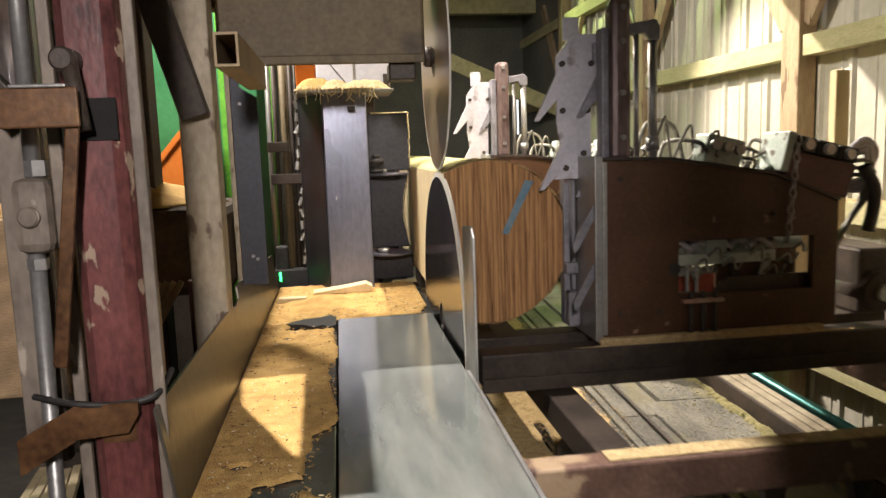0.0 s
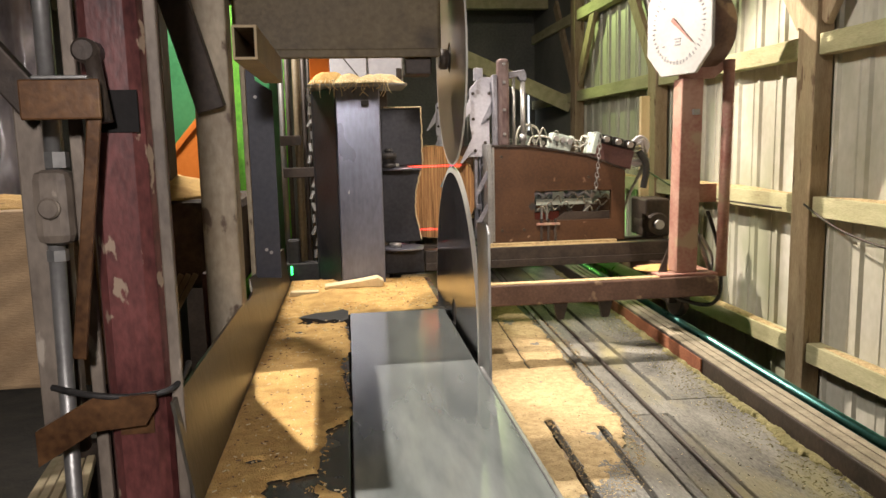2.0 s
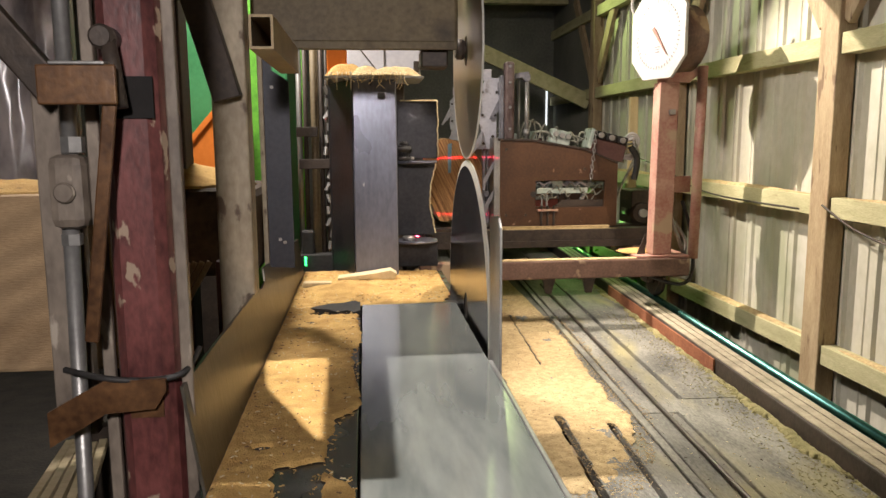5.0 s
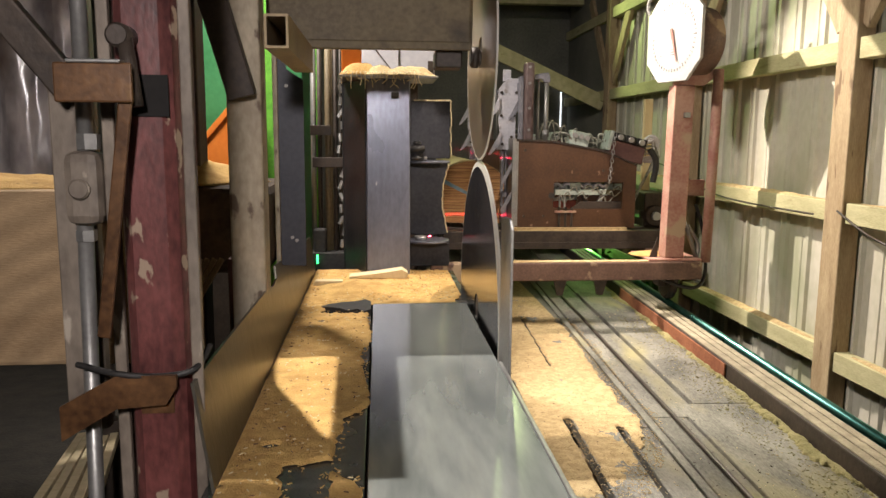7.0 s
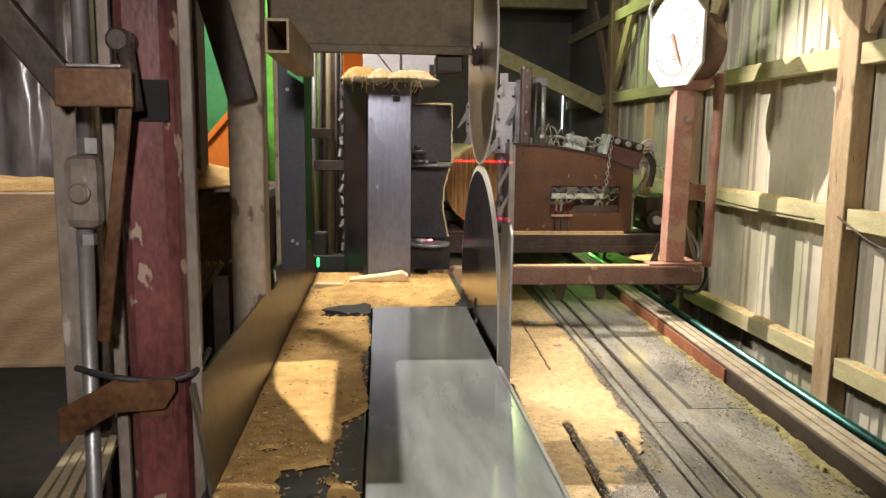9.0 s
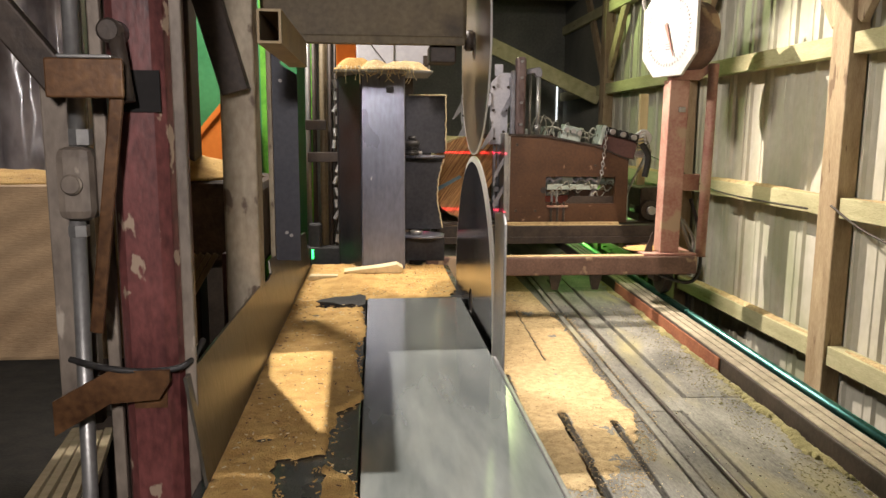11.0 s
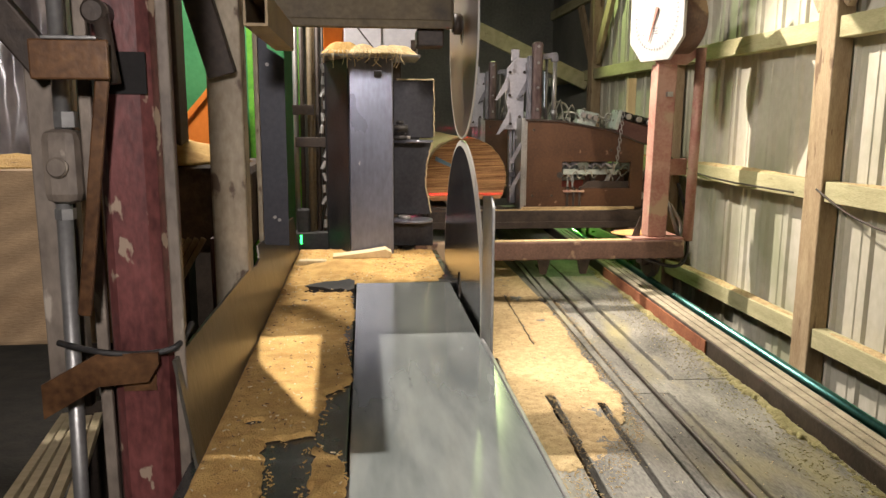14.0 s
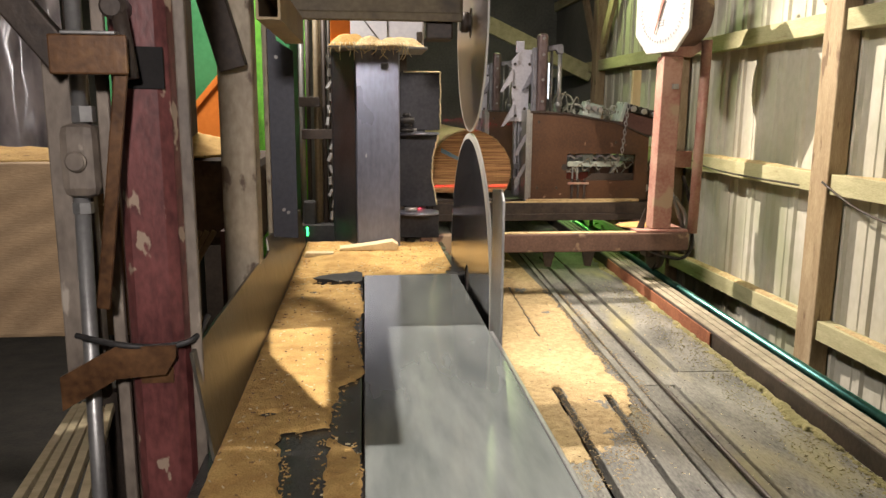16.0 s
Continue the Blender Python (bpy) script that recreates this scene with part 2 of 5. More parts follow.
M_TIMBEREND = ringed_wood("sawn_timber_end", (0.36, 0.235, 0.125), (0.52, 0.36, 0.205))
M_ROUGHBARK = mat("rough_bark", (0.035, 0.022, 0.014), (0.09, 0.06, 0.04), 0.9, 0, 8, 50, 0.9)
M_BLUE = mat("blue_crayon", (0.10, 0.20, 0.28), (0.22, 0.30, 0.34), 0.8, 0, 14, 60, 0.1)
M_INK = mat("printed_grey", (0.20, 0.19, 0.20), (0.30, 0.29, 0.30), 0.6, 0, 20, 60, 0.02)
M_NEEDLE = mat("faded_red_needle", (0.28, 0.13, 0.10), (0.40, 0.20, 0.16), 0.5, 0, 20, 60, 0.02)
M_LIME = mat("lime_green", (0.08, 0.30, 0.02), (0.16, 0.48, 0.04), 0.7, 0, 20, 60, 0.2)
M_MOSS = mat("damp_dust", (0.19, 0.17, 0.065), (0.34, 0.30, 0.14), 0.95, 0, 20, 200, 0.8)
M_GAP = glow("daylight_gap", (0.9, 0.95, 1.0), 2.0)
M_LED = glow("led_green", (0.05, 1.0, 0.2), 4.0)

# ---- builders: all in world metres; a part is stored relative to its thing ----
ORIGIN = {}


def thing(name, at, label, category, group="", kind=""):
    ob = new(name)
    ob.empty_display_size = 0.1
    ob.location = at
    ORIGIN[ob.name] = Vector(at)
    return tagged(ob, label, category, group, kind)


def mesh_of(name, bm, material):
    bmesh.ops.recalc_face_normals(bm, faces=bm.faces)
    me = bpy.data.meshes.new(name)
    bm.to_mesh(me)
    bm.free()
    for m in material if isinstance(material, (list, tuple)) else [material]:
        me.materials.append(m)
    return me


def part(name, bm, material, parent, label="", at=None):
    """One mesh under a thing or a part. at: the world place of its own origin."""
    o = Vector(at) if at else ORIGIN[parent.name]
    bmesh.ops.translate(bm, verts=bm.verts, vec=-o)
    ob = new(name, mesh_of(name, bm, material))
    ob.parent = parent
    ob.location = o - ORIGIN[parent.name]
    ORIGIN[ob.name] = o
    return tagged(ob, label)


def solo(name, bm, material, label, category, group="", kind="", at=(0, 0, 0)):
    """A thing, or a piece of the setting, that is one mesh."""
    o = Vector(at)
    bmesh.ops.translate(bm, verts=bm.verts, vec=-o)
    ob = new(name, mesh_of(name, bm, material))
    ob.location = o
    ORIGIN[ob.name] = o
    return tagged(ob, label, category, group, kind)


def box(x0, x1, y0, y1, z0, z1, bev=0.0, bm=None, turn=None):
    b = bmesh.new()
    bmesh.ops.create_cube(b, size=1)
    for v in b.verts:
        v.co = ((x0 + x1) / 2 + v.co.x * (x1 - x0), (y0 + y1) / 2 + v.co.y * (y1 - y0), (z0 + z1) / 2 + v.co.z * (z1 - z0))
    if bev:
        bmesh.ops.bevel(b, geom=b.edges, offset=bev, segments=2, profile=0.5, affect="EDGES")
    return join(bm, b, turn)


def join(bm, b, turn=None):
    if turn is not None:
        b.transform(turn)
    if bm is None:
        return b
    me = bpy.data.meshes.new("tmp")
    b.to_mesh(me)
    b.free()
    bm.from_mesh(me)
    bpy.data.meshes.remove(me)
    return bm


def rod(p, q, r, r2=None, seg=14, bm=None, bev=0.0):
    b = bmesh.new()
    p, q = Vector(p), Vector(q)
    bmesh.ops.create_cone(b, cap_ends=True, segments=seg, radius1=r, radius2=r if r2 is None else r2, depth=(q - p).length)
    for f in b.faces:
        f.smooth = len(f.verts) == 4 and seg > 8
    if bev:
        bmesh.ops.bevel(b, geom=[e for e in b.edges if any(len(f.verts) > 4 for f in e.link_faces)], offset=bev, segments=2, affect="EDGES")
    b.transform(Matrix.Translation((p + q) / 2) @ (q - p).to_track_quat("Z", "Y").to_matrix().to_4x4())
    return join(bm, b)


def beam(p, q, w, h, bev=0.004, bm=None, up=(0, 0, 1)):
    """A bar of rectangular section from p to q: w across, h along up."""
    p, q = Vector(p), Vector(q)
    y = (q - p).normalized()
    x = y.cross(Vector(up)).normalized()
    z = x.cross(y)
    m = Matrix((x, y, z)).transposed().to_4x4()
    m.translation = (p + q) / 2
    d = (q - p).length / 2
    return box(-w / 2, w / 2, -d, d, -h / 2, h / 2, bev, bm, m)


def prism(pts, y0, y1, bm=None, axis="y", bev=0.0):
    """A plate: an outline in (x, z) pushed along y; axis x: outline in (y, z); axis z: outline in (x, y)."""
    b = bmesh.new()

    def at(u, v, w):
        return {"y": (u, w, v), "x": (w, u, v), "z": (u, v, w)}[axis]

    lo = [b.verts.new(at(u, v, y0)) for u, v in pts]
    hi = [b.verts.new(at(u, v, y1)) for u, v in pts]
    b.faces.new(lo)
    b.faces.new(hi)
    for i in range(len(pts)):
        j = (i + 1) % len(pts)
        b.faces.new((lo[i], lo[j], hi[j], hi[i]))
    if bev:
        bmesh.ops.recalc_face_normals(b, faces=b.faces)
        bmesh.ops.bevel(b, geom=b.edges, offset=bev, segments=1, affect="EDGES")
    return join(bm, b)


def ring(pts, hole, y0, y1, bm=None):
    """A plate in (x, z) with a hole: both outlines have the same number of corners."""
    b = bmesh.new()
    rows = [[b.verts.new((u, w, v)) for u, v in o] for w in (y0, y1) for o in (pts, hole)]
    n = len(pts)
    for i in range(n):
        j = (i + 1) % n
        a0, h0, a1, h1 = rows
        b.faces.new((a0[i], a0[j], h0[j], h0[i]))
        b.faces.new((a1[i], a1[j], h1[j], h1[i]))
        b.faces.new((a0[i], a0[j], a1[j], a1[i]))
        b.faces.new((h0[i], h0[j], h1[j], h1[i]))
    return join(bm, b)


def hose(pts, r, seg=8, bm=None, steps=6):
    """A smooth tube through points."""
    b = bmesh.new()
    P = [Vector(p) for p in pts]
    line = []
    for i in range(len(P) - 1):
        p0, p1, p2, p3 = P[max(i - 1, 0)], P[i], P[i + 1], P[min(i + 2, len(P) - 1)]
        for k in range(steps):
            t = k / steps
            line.append(0.5 * (2 * p1 + (p2 - p0) * t + (2 * p0 - 5 * p1 + 4 * p2 - p3) * t * t + (3 * p1 - p0 - 3 * p2 + p3) * t ** 3))
    line.append(P[-1])
    prev = None
    side = Vector((0.3, 0.5, 0.8)).normalized()
    for i, c in enumerate(line):
        d = (line[min(i + 1, len(line) - 1)] - line[max(i - 1, 0)]).normalized()
        u = d.cross(side).normalized()
        w = d.cross(u)
        side = -w if w.dot(side) < 0 else w
        u = d.cross(side).normalized()
        w = u.cross(d)
        rg = [b.verts.new(c + r * (math.cos(a) * u + math.sin(a) * w)) for a in [2 * math.pi * k / seg for k in range(seg)]]
        if prev:
            for k in range(seg):
                f = b.faces.new((prev[k], prev[(k + 1) % seg], rg[(k + 1) % seg], rg[k]))
                f.smooth = True
        prev = rg
    return join(bm, b)


def lump(cx, cy, z, sx, sy, h, seed=0, n=18, bm=None, ragged=0.25):
    """A low heap with an uneven outline."""
    b = bmesh.new()
    rows = []
    for i in range(n // 2 + 1):
        s = i / (n // 2)
        row = []
        for k in range(n):
            a = 2 * math.pi * k / n
            rr = s * (1 + ragged * noise.noise((math.cos(a) * 1.7 + seed, math.sin(a) * 1.7, seed * 3.1)))
            x, y = cx + sx * rr * math.cos(a), cy + sy * rr * math.sin(a)
            zz = z + h * max(0, (1 - s * s)) * (1 + 0.35 * noise.noise((x * 14, y * 14, seed)))
            row.append(b.verts.new((x, y, zz)))
        rows.append(row)
    for i in range(len(rows) - 1):
        for k in range(n):
            q = [rows[i][k], rows[i][(k + 1) % n], rows[i + 1][(k + 1) % n], rows[i + 1][k]]
            f = b.faces.new(q)
            f.smooth = True
    bmesh.ops.remove_doubles(b, verts=b.verts, dist=1e-5)
    b.faces.new(list(reversed([v for v in rows[-1]])))
    return join(bm, b)

# ---- the shed ----
solo("ground", box(-9, 9, -4, 16, -0.62, -0.5), M_GROUND, "dark ground littered with wood chips", "ground", kind="structure")

WX = 2.36  # inner face of the siding


def siding(name, sheets, z0, z1, place, label):
    """Ribbed metal sheets, 0.92 m each, lapped side by side: flat pans with raised ribs, along local x."""
    wall = thing(name, place.translation, label, "wall", kind="structure")
    for k in range(sheets):
        b = bmesh.new()
        prof = []
        for q in range(4):
            x = 0.92 * k + 0.23 * q
            prof += [(x, 0), (x + 0.085, 0), (x + 0.097, 0.016), (x + 0.118, 0.016), (x + 0.13, 0), (x + 0.172, 0), (x + 0.178, 0.006), (x + 0.19, 0.006), (x + 0.196, 0)]
        prof.append((0.92 * (k + 1) + 0.004, 0.0015))
        rows = [[b.verts.new((u, d + 0.0012 * (k % 2), z)) for u, d in prof] for z in (z0, z1)]
        back = [[b.verts.new((u, -0.02, z)) for u in (prof[0][0], prof[-1][0])] for z in (z0, z1)]
        for i in range(len(prof) - 1):
            b.faces.new((rows[0][i], rows[0][i + 1], rows[1][i + 1], rows[1][i]))
        b.faces.new((back[0][0], back[0][1], back[1][1], back[1][0]))
        b.transform(place)
        part("sheet", b, M_WALL, wall)
    return wall


# right-hand wall: ribs face -x
siding("wall_east", 14, -0.5, 3.4, pose(WX, -2.4, 0, 0, 0, 90), "ribbed pale metal siding, dusty and stained")
for gz in (1.575, 0.79, 0.045, 2.35):
    for y0, y1 in ((-2.4, -0.39), (-0.23, 1.54), (1.70, 3.47), (3.63, 5.38), (5.54, 7.36), (7.52, 9.18)):
        solo("trim", box(WX - 0.10, WX - 0.018, y0, y1, gz - 0.05, gz + 0.05, 0.004), M_GIRT, "dusty sawn wooden girt along the siding", "girt", kind="structure")


def wall_post(y):
    t = thing("wall_post", (WX - 0.2, y, -0.5), "square sawn wooden wall post with knee brace, dusty", "post", "wall posts")
    part("post", box(WX - 0.115, WX - 0.018, y - 0.085, y + 0.065, -0.5, 3.35, 0.006), M_LUMBER, t)
    for s in (-1, 1):
        part("brace", beam((WX - 0.07, y + s * 0.07, 1.70), (WX - 0.07, y + s * 0.75, 2.6), 0.04, 0.12, bm=None, up=(0, s, -0.3)), M_LUMBER, t)
    return t


post = wall_post(3.56)
for y in (-0.3, 1.63, 5.47, 7.45):
    copy_thing(post, Matrix.Translation((WX - 0.2, y, -0.5)))

solo("wall_north", box(-6.0, WX + 0.1, 9.2, 9.32, -0.5, 3.5), M_DARKWALL, "dark weathered board wall at the far end", "wall", kind="structure")
solo("wall_south", box(-6.0, WX + 0.1, -2.5, -2.4, -0.5, 3.5), M_DARKWALL, "dark board wall behind the saw cab", "wall", kind="structure")
solo("wall_west", box(-6.1, -6.0, -2.5, 10.1, -0.5, 3.5), M_DARKWALL, "dark board wall across the shed", "wall", kind="structure")
solo("ceiling", box(-6.1, WX + 0.1, -2.5, 10.1, 3.4, 3.5), M_ROOF, "underside of a dark board roof", "ceiling", kind="structure")
solo("door_gap", box(2.215, 2.228, 9.188, 9.199, 1.28, 1.76), M_GAP, "thin bright gap of daylight in the far wall", "gap", kind="structure")
# makes the siding darker beyond the last post
solo("board_lining", box(WX - 0.06, WX - 0.02, 7.53, 9.19, -0.5, 3.39, 0.003), M_DARKWALL, "thin dark sheet over the far end of the side wall", "lining", kind="structure")
for y in (2.9, 4.6, 6.3, 8.0):
    solo("rafter", box(-6, WX - 0.02, y - 0.04, y + 0.04, 3.1, 3.39, 0.004), M_GIRT, "sawn wooden ceiling joist", "joist", "ceiling joists", "structure")
solo("wall_cable", hose([(2.235, 6.2, 0.99), (2.235, 5.5, 0.90), (2.235, 5.0, 0.80), (2.235, 4.5, 0.765), (2.235, 3.7, 0.765)], 0.006, 6), M_DARK, "thin dark cable drooping along the wall girt", "cable")
solo("wall_cable", hose([(2.235, 3.50, 0.80), (2.235, 3.2, 0.70), (2.235, 2.8, 0.66), (2.235, 2.2, 0.72)], 0.006, 6), M_DARK, "thin dark cable drooping along the wall girt", "cable")
for y0, y1, k in ((-0.2, 1.5, 1), (1.72, 3.45, 3), (3.65, 5.36, 2), (5.56, 7.34, 4)):
    for gz in (0.79, 0.045):
        solo("girt_dust", lump(WX - 0.062, (y0 + y1) / 2, gz + 0.0505, 0.034, (y1 - y0) / 2 * 0.97, 0.018, k + gz, 40, ragged=0.1), M_DUST2, "sawdust settled on the wall girt", "sawdust", kind="stuff")
# long timber brace and tie beam at the far end
solo("roof_brace", beam((1.05, 7.7, 2.06), (2.30, 7.7, 1.50), 0.06, 0.15), M_GIRT, "long slanting wooden brace", "brace", kind="structure")
solo("tie_beam", box(-3.0, WX - 0.02, 8.55, 8.67, 2.62, 2.86, 0.005), M_GIRT, "wide sawn tie beam under the roof", "beam", kind="structure")

# ---- carriage track ----
SKEW = 0.045  # the track runs slightly aslant to the shed
X_NEAR = (0.44, 0.648, 0.81, 1.0, 1.165, 1.315, 1.69)
X_FAR = (0.44, 0.648, 0.87, 1.02, 1.165, 1.388, 1.69)
GAPS = {(2, 0): 0.017, (3, 0): 0.015, (5, 0): 0.006, (5, 1): 0.011, (1, 1): 0.010, (4, 0): 0.005, (4, 1): 0.006, (2, 1): 0.005}  # half gaps by edge and length
deck = thing("deck", (1.0, 4.0, 0), "plank deck under the carriage, thick with sawdust", "deck", kind="structure")
for i in range(len(X_NEAR) - 1):
    ys = (1.2, (3.05, 2.9, 2.9, 2.8, 2.9, 3.05)[i], 5.2 + 0.2 * (i % 2), 9.0)
    for k in range(3):
        g0, g1 = GAPS.get((i, k), 0.003), GAPS.get((i + 1, k), 0.003)
        top = 0.004 * ((i * 7 + k * 3) % 3)
        E = X_FAR if k else X_NEAR
        part("plank", box(E[i] + g0, E[i + 1] - g1, ys[k] + 0.003, ys[k + 1] - 0.003, -0.045, top, 0.004), M_DECK, deck)
for y in (1.4, 2.6, 3.8, 5.0, 6.2, 7.4, 8.6):
    part("joist", box(0.46, 1.70, y, y + 0.12, -0.25, -0.047), M_LUMBER, deck)
deck.rotation_euler = (0, 0, -SKEW)

rail = thing("carriage_rail", (1.72, 3.7, 0), "rusty channel beam with a bright round carriage rail", "rail")
part("channel", box(1.665, 1.80, 1.2, 9.0, -0.1, 0.085, 0.008), M_DARK, rail)
part("rail_bed", box(1.803, 1.87, 1.2, 9.0, -0.1, 0.068, 0.004), M_DARK, rail)
part("joint_plate", box(1.655, 1.664, 3.35, 5.2, 0.01, 0.08, 0.002), M_REDRUST, rail, "orange rust patch on the channel")
for x0, x1 in ((1.672, 1.708), (1.716, 1.752), (1.760, 1.792)):
    part("dust_strip", box(x0, x1, 1.2, 9.0, 0.0853, 0.093, 0.003), M_DUST3, rail)
part("round_rail", rod((1.834, 1.2, 0.089), (1.834, 9.0, 0.089), 0.021, seg=16), M_TEAL, rail, "polished round rail, green reflection put into its colour")
rail.rotation_euler = (0, 0, -0.047)
solo("cable_rod", rod((1.12, 1.2, 0.020), (1.325, 5.6, 0.020), 0.009, seg=8), M_DARK, "thin dark steel drag rod on the deck", "rod")
solo("guide_rail", beam((1.01, 1.2, 0.015), (1.26, 7.2, 0.015), 0.03, 0.012, 0.003), M_DECK, "flat dusty guide bar on the deck", "rail")

# unseen plates, added to block the track lamp off near deck and wall
hood = thing("lamp_hood", (1.0, 3.0, 2.3), "unseen dark baffle added to cut the track floodlight", "lamp hood")
part("visor", box(1.012, 1.70, 2.3, 3.16, 2.296, 2.30), M_DARK, hood)
part("side_visor", box(1.19, 1.70, 3.164, 4.2, 2.296, 2.30), M_DARK, hood)
part("lip", box(0.80, 1.008, 2.3, 2.93, 2.296, 2.30), M_DARK, hood)
for x, y in ((1.66, 2.34), (1.66, 4.16), (0.84, 2.34)):
    part("hanger", rod((x, y, 2.30), (x, y, 3.398), 0.008, seg=8), M_DARK, hood)

# ---- saw table ----
table = thing("saw_table", (0.03, 2.3, -0.5), "steel saw table with a polished belt slab", "table")
part("table_top", box(-0.33, -0.035, 0.75, 3.65, 0.47, 0.495, 0.003), M_TABLE, table)
part("back_plate", box(-0.033, 0.36, 2.905, 3.65, 0.465, 0.492, 0.003), M_TABLE, table)
part("belt", prism([(0.75, 0.46), (2.86, 0.46), (2.895, 0.475), (2.895, 0.49), (2.87, 0.503), (0.75, 0.503)], -0.028, 0.335, axis="x"), M_BELT, table, "smooth grey moving belt slab")
part("edge_strip", beam((0.345, 0.75, 0.485), (0.345, 2.1, 0.485), 0.012, 0.03), M_GREY, table)
part("apron", box(-0.33, 0.34, 0.9, 3.6, -0.5, 0.44), M_DARK, table)

guard = thing("side_guard", (-0.3, 2.2, 0.5), "bent upright sheet steel guard along the table", "guard")
prof = [(1.33, 0.48), (3.6, 0.48), (3.6, 0.668), (2.44, 0.728), (2.43, 0.688), (2.35, 0.681), (2.2, 0.694), (1.6, 0.703), (1.33, 0.705)]
b = prism(prof, -0.006, 0.0, axis="x")
for v in b.verts:
    v.co.x += -0.306 - (v.co.z - 0.495) * 0.145
part("sheet", b, M_GUARD, guard)
part("foot_flange", box(-0.305, -0.285, 1.0, 3.6, 0.4955, 0.499), M_GUARD, guard)

# ---- saws ----


def saw(name, y, z, r, x, label, rim, plate, cone):
    t = thing(name, (x, y, z), label, "circular saw")
    n = 120

    def disc(r0, r1, half, cone=0.0):
        b = bmesh.new()
        rr = [[b.verts.new((x + s * half + (cone if wob else 0), y + q * math.cos(2 * math.pi * k / n) * (1 + wob * (k % 3 == 0)), z + q * math.sin(2 * math.pi * k / n) * (1 + wob * (k % 3 == 0)))) for k in range(n)] for s in (-1, 1) for q, wob in ((r0, 0), (r1, 0.003))]
        for k in range(n):
            j = (k + 1) % n
            for p, q in ((0, 1), (1, 3), (3, 2), (2, 0)):
                b.faces.new((rr[p][k], rr[p][j], rr[q][j], rr[q][k]))
        return b

    part("blade", disc(0.05, r - rim, 0.0025), plate, t)
    # pale rim colour stands in for light caught along the blade's edge
    part("toothed_rim", disc(r - rim, r, 0.003, cone), M_SAW, t, "rim of carbide teeth, painted bright as if lit")
    part("collar", rod((x + 0.003, y, z), (x + 0.02, y, z), 0.08, seg=24, bev=0.004), M_DARK, t)
    return t


saw_low = saw("lower_saw", 2.68, 0.53, 0.53, 0.352, "large upright circular saw blade, bright toothed rim", 0.02, M_BLADE, 0.005)
saw_top = saw("upper_saw", 2.635, 1.435, 0.368, 0.348, "upper circular saw blade hanging over the lower one", 0.005, M_TOPBLADE, 0.0)
part("arbor", rod((0.31, 2.635, 1.455), (0.3445, 2.635, 1.455), 0.035, seg=24, bev=0.006), M_DARK, saw_top)

knife = solo("riving_knife", prism([(1.985, 0.3), (1.985, 0.90), (2.02, 0.928), (2.15, 0.915), (2.15, 0.3)], 0.349, 0.357, axis="x", bev=0.002), M_GREY, "upright steel riving knife behind the saw", "riving knife", at=(0.353, 2.05, 0.3))

# ---- upper saw housing and frame ----
head = thing("overhead_gantry", (0, 2.6, 1.44), "dusty boxed steel gantry that holds the upper saw", "gantry")
part("casing", box(-0.36, 0.305, 2.52, 2.60, 1.43, 2.2, 0.012), M_CASING, head)
part("leg", box(-0.72, -0.60, 2.6, 2.72, -0.5, 1.80, 0.006), M_DARK, head)
part("side_arm", box(-0.70, -0.362, 2.62, 2.70, 1.62, 1.70, 0.006), M_DARK, head)
part("lower_lip", box(-0.36, 0.30, 2.508, 2.5195, 1.424, 1.452, 0.004), M_CASING, head)
part("bearing_block", box(0.185, 0.275, 2.55, 2.66, 1.372, 1.429, 0.006), M_DARK, head)
# crosshead and plates: unseen, added to cut the light patch on the table
part("crosshead", box(-0.75, 0.75, 1.70, 2.75, 1.80, 1.86, 0.01), M_DARK, head)
# the cutout shapes the lit triangle on the table sawdust
b = ring([(-0.75, 1.30), (0.0825, 1.30), (0.0825, 1.698), (-0.75, 1.698)], [(-0.075, 1.58), (0.006, 1.39), (-0.002, 1.697), (-0.09, 1.697)], 1.81, 1.82)
b.transform(Matrix(((1, 0, 0, 0), (0, 0, 1, 0), (0, 1, 0, 0), (0, 0, 0, 1))))
part("cover_plate", b, M_DARK, head)
part("side_cover", box(-0.75, 0.045, 0.3, 1.298, 1.81, 1.82), M_DARK, head)

tube = thing("box_tube", (-0.24, 2.0, 1.35), "open-ended square steel tube powdered with sawdust", "steel tube")
b = ring([(-0.268, 1.346), (-0.212, 1.346), (-0.212, 1.424), (-0.268, 1.424)], [(-0.262, 1.352), (-0.218, 1.352), (-0.218, 1.418), (-0.262, 1.418)], 1.83, 2.5)
part("tube", b, M_TUBE, tube)
# black sheet stands in for the shade deep in the hollow tube
part("dark_inside", box(-0.261, -0.219, 2.3, 2.31, 1.353, 1.417), M_BLACK, tube)
part("dust", lump(-0.24, 2.1, 1.424, 0.026, 0.24, 0.022, 3), M_DUST, tube)

column = thing("beige_column", (-0.36, 2.15, -0.5), "beige painted square steel column with a dark slanted strut", "column")
part("column", box(-0.431, -0.334, 2.2, 2.3, -0.5, 1.9, 0.006), M_BEIGE, column)
part("strut", beam((-0.378, 2.165, 1.25), (-0.505, 2.10, 1.74), 0.075, 0.05, 0.004, up=(0, 1, 0)), M_DARK, column, "dark painted strut")

red = thing("red_post", (-0.41, 1.4, -0.5), "chipped dark red steel post with brackets", "post")
b = prism([(-0.466, 1.40), (-0.452, 1.365), (-0.435, 1.35), (-0.375, 1.35), (-0.357, 1.362), (-0.347, 1.385), (-0.347, 1.47), (-0.466, 1.47)], -0.5, 2.0, axis="z")
part("post", b, M_RED, red)
part("edge_angle", box(-0.346, -0.326, 1.36, 1.372, -0.5, 2.0, 0.003), M_DRAB, red)
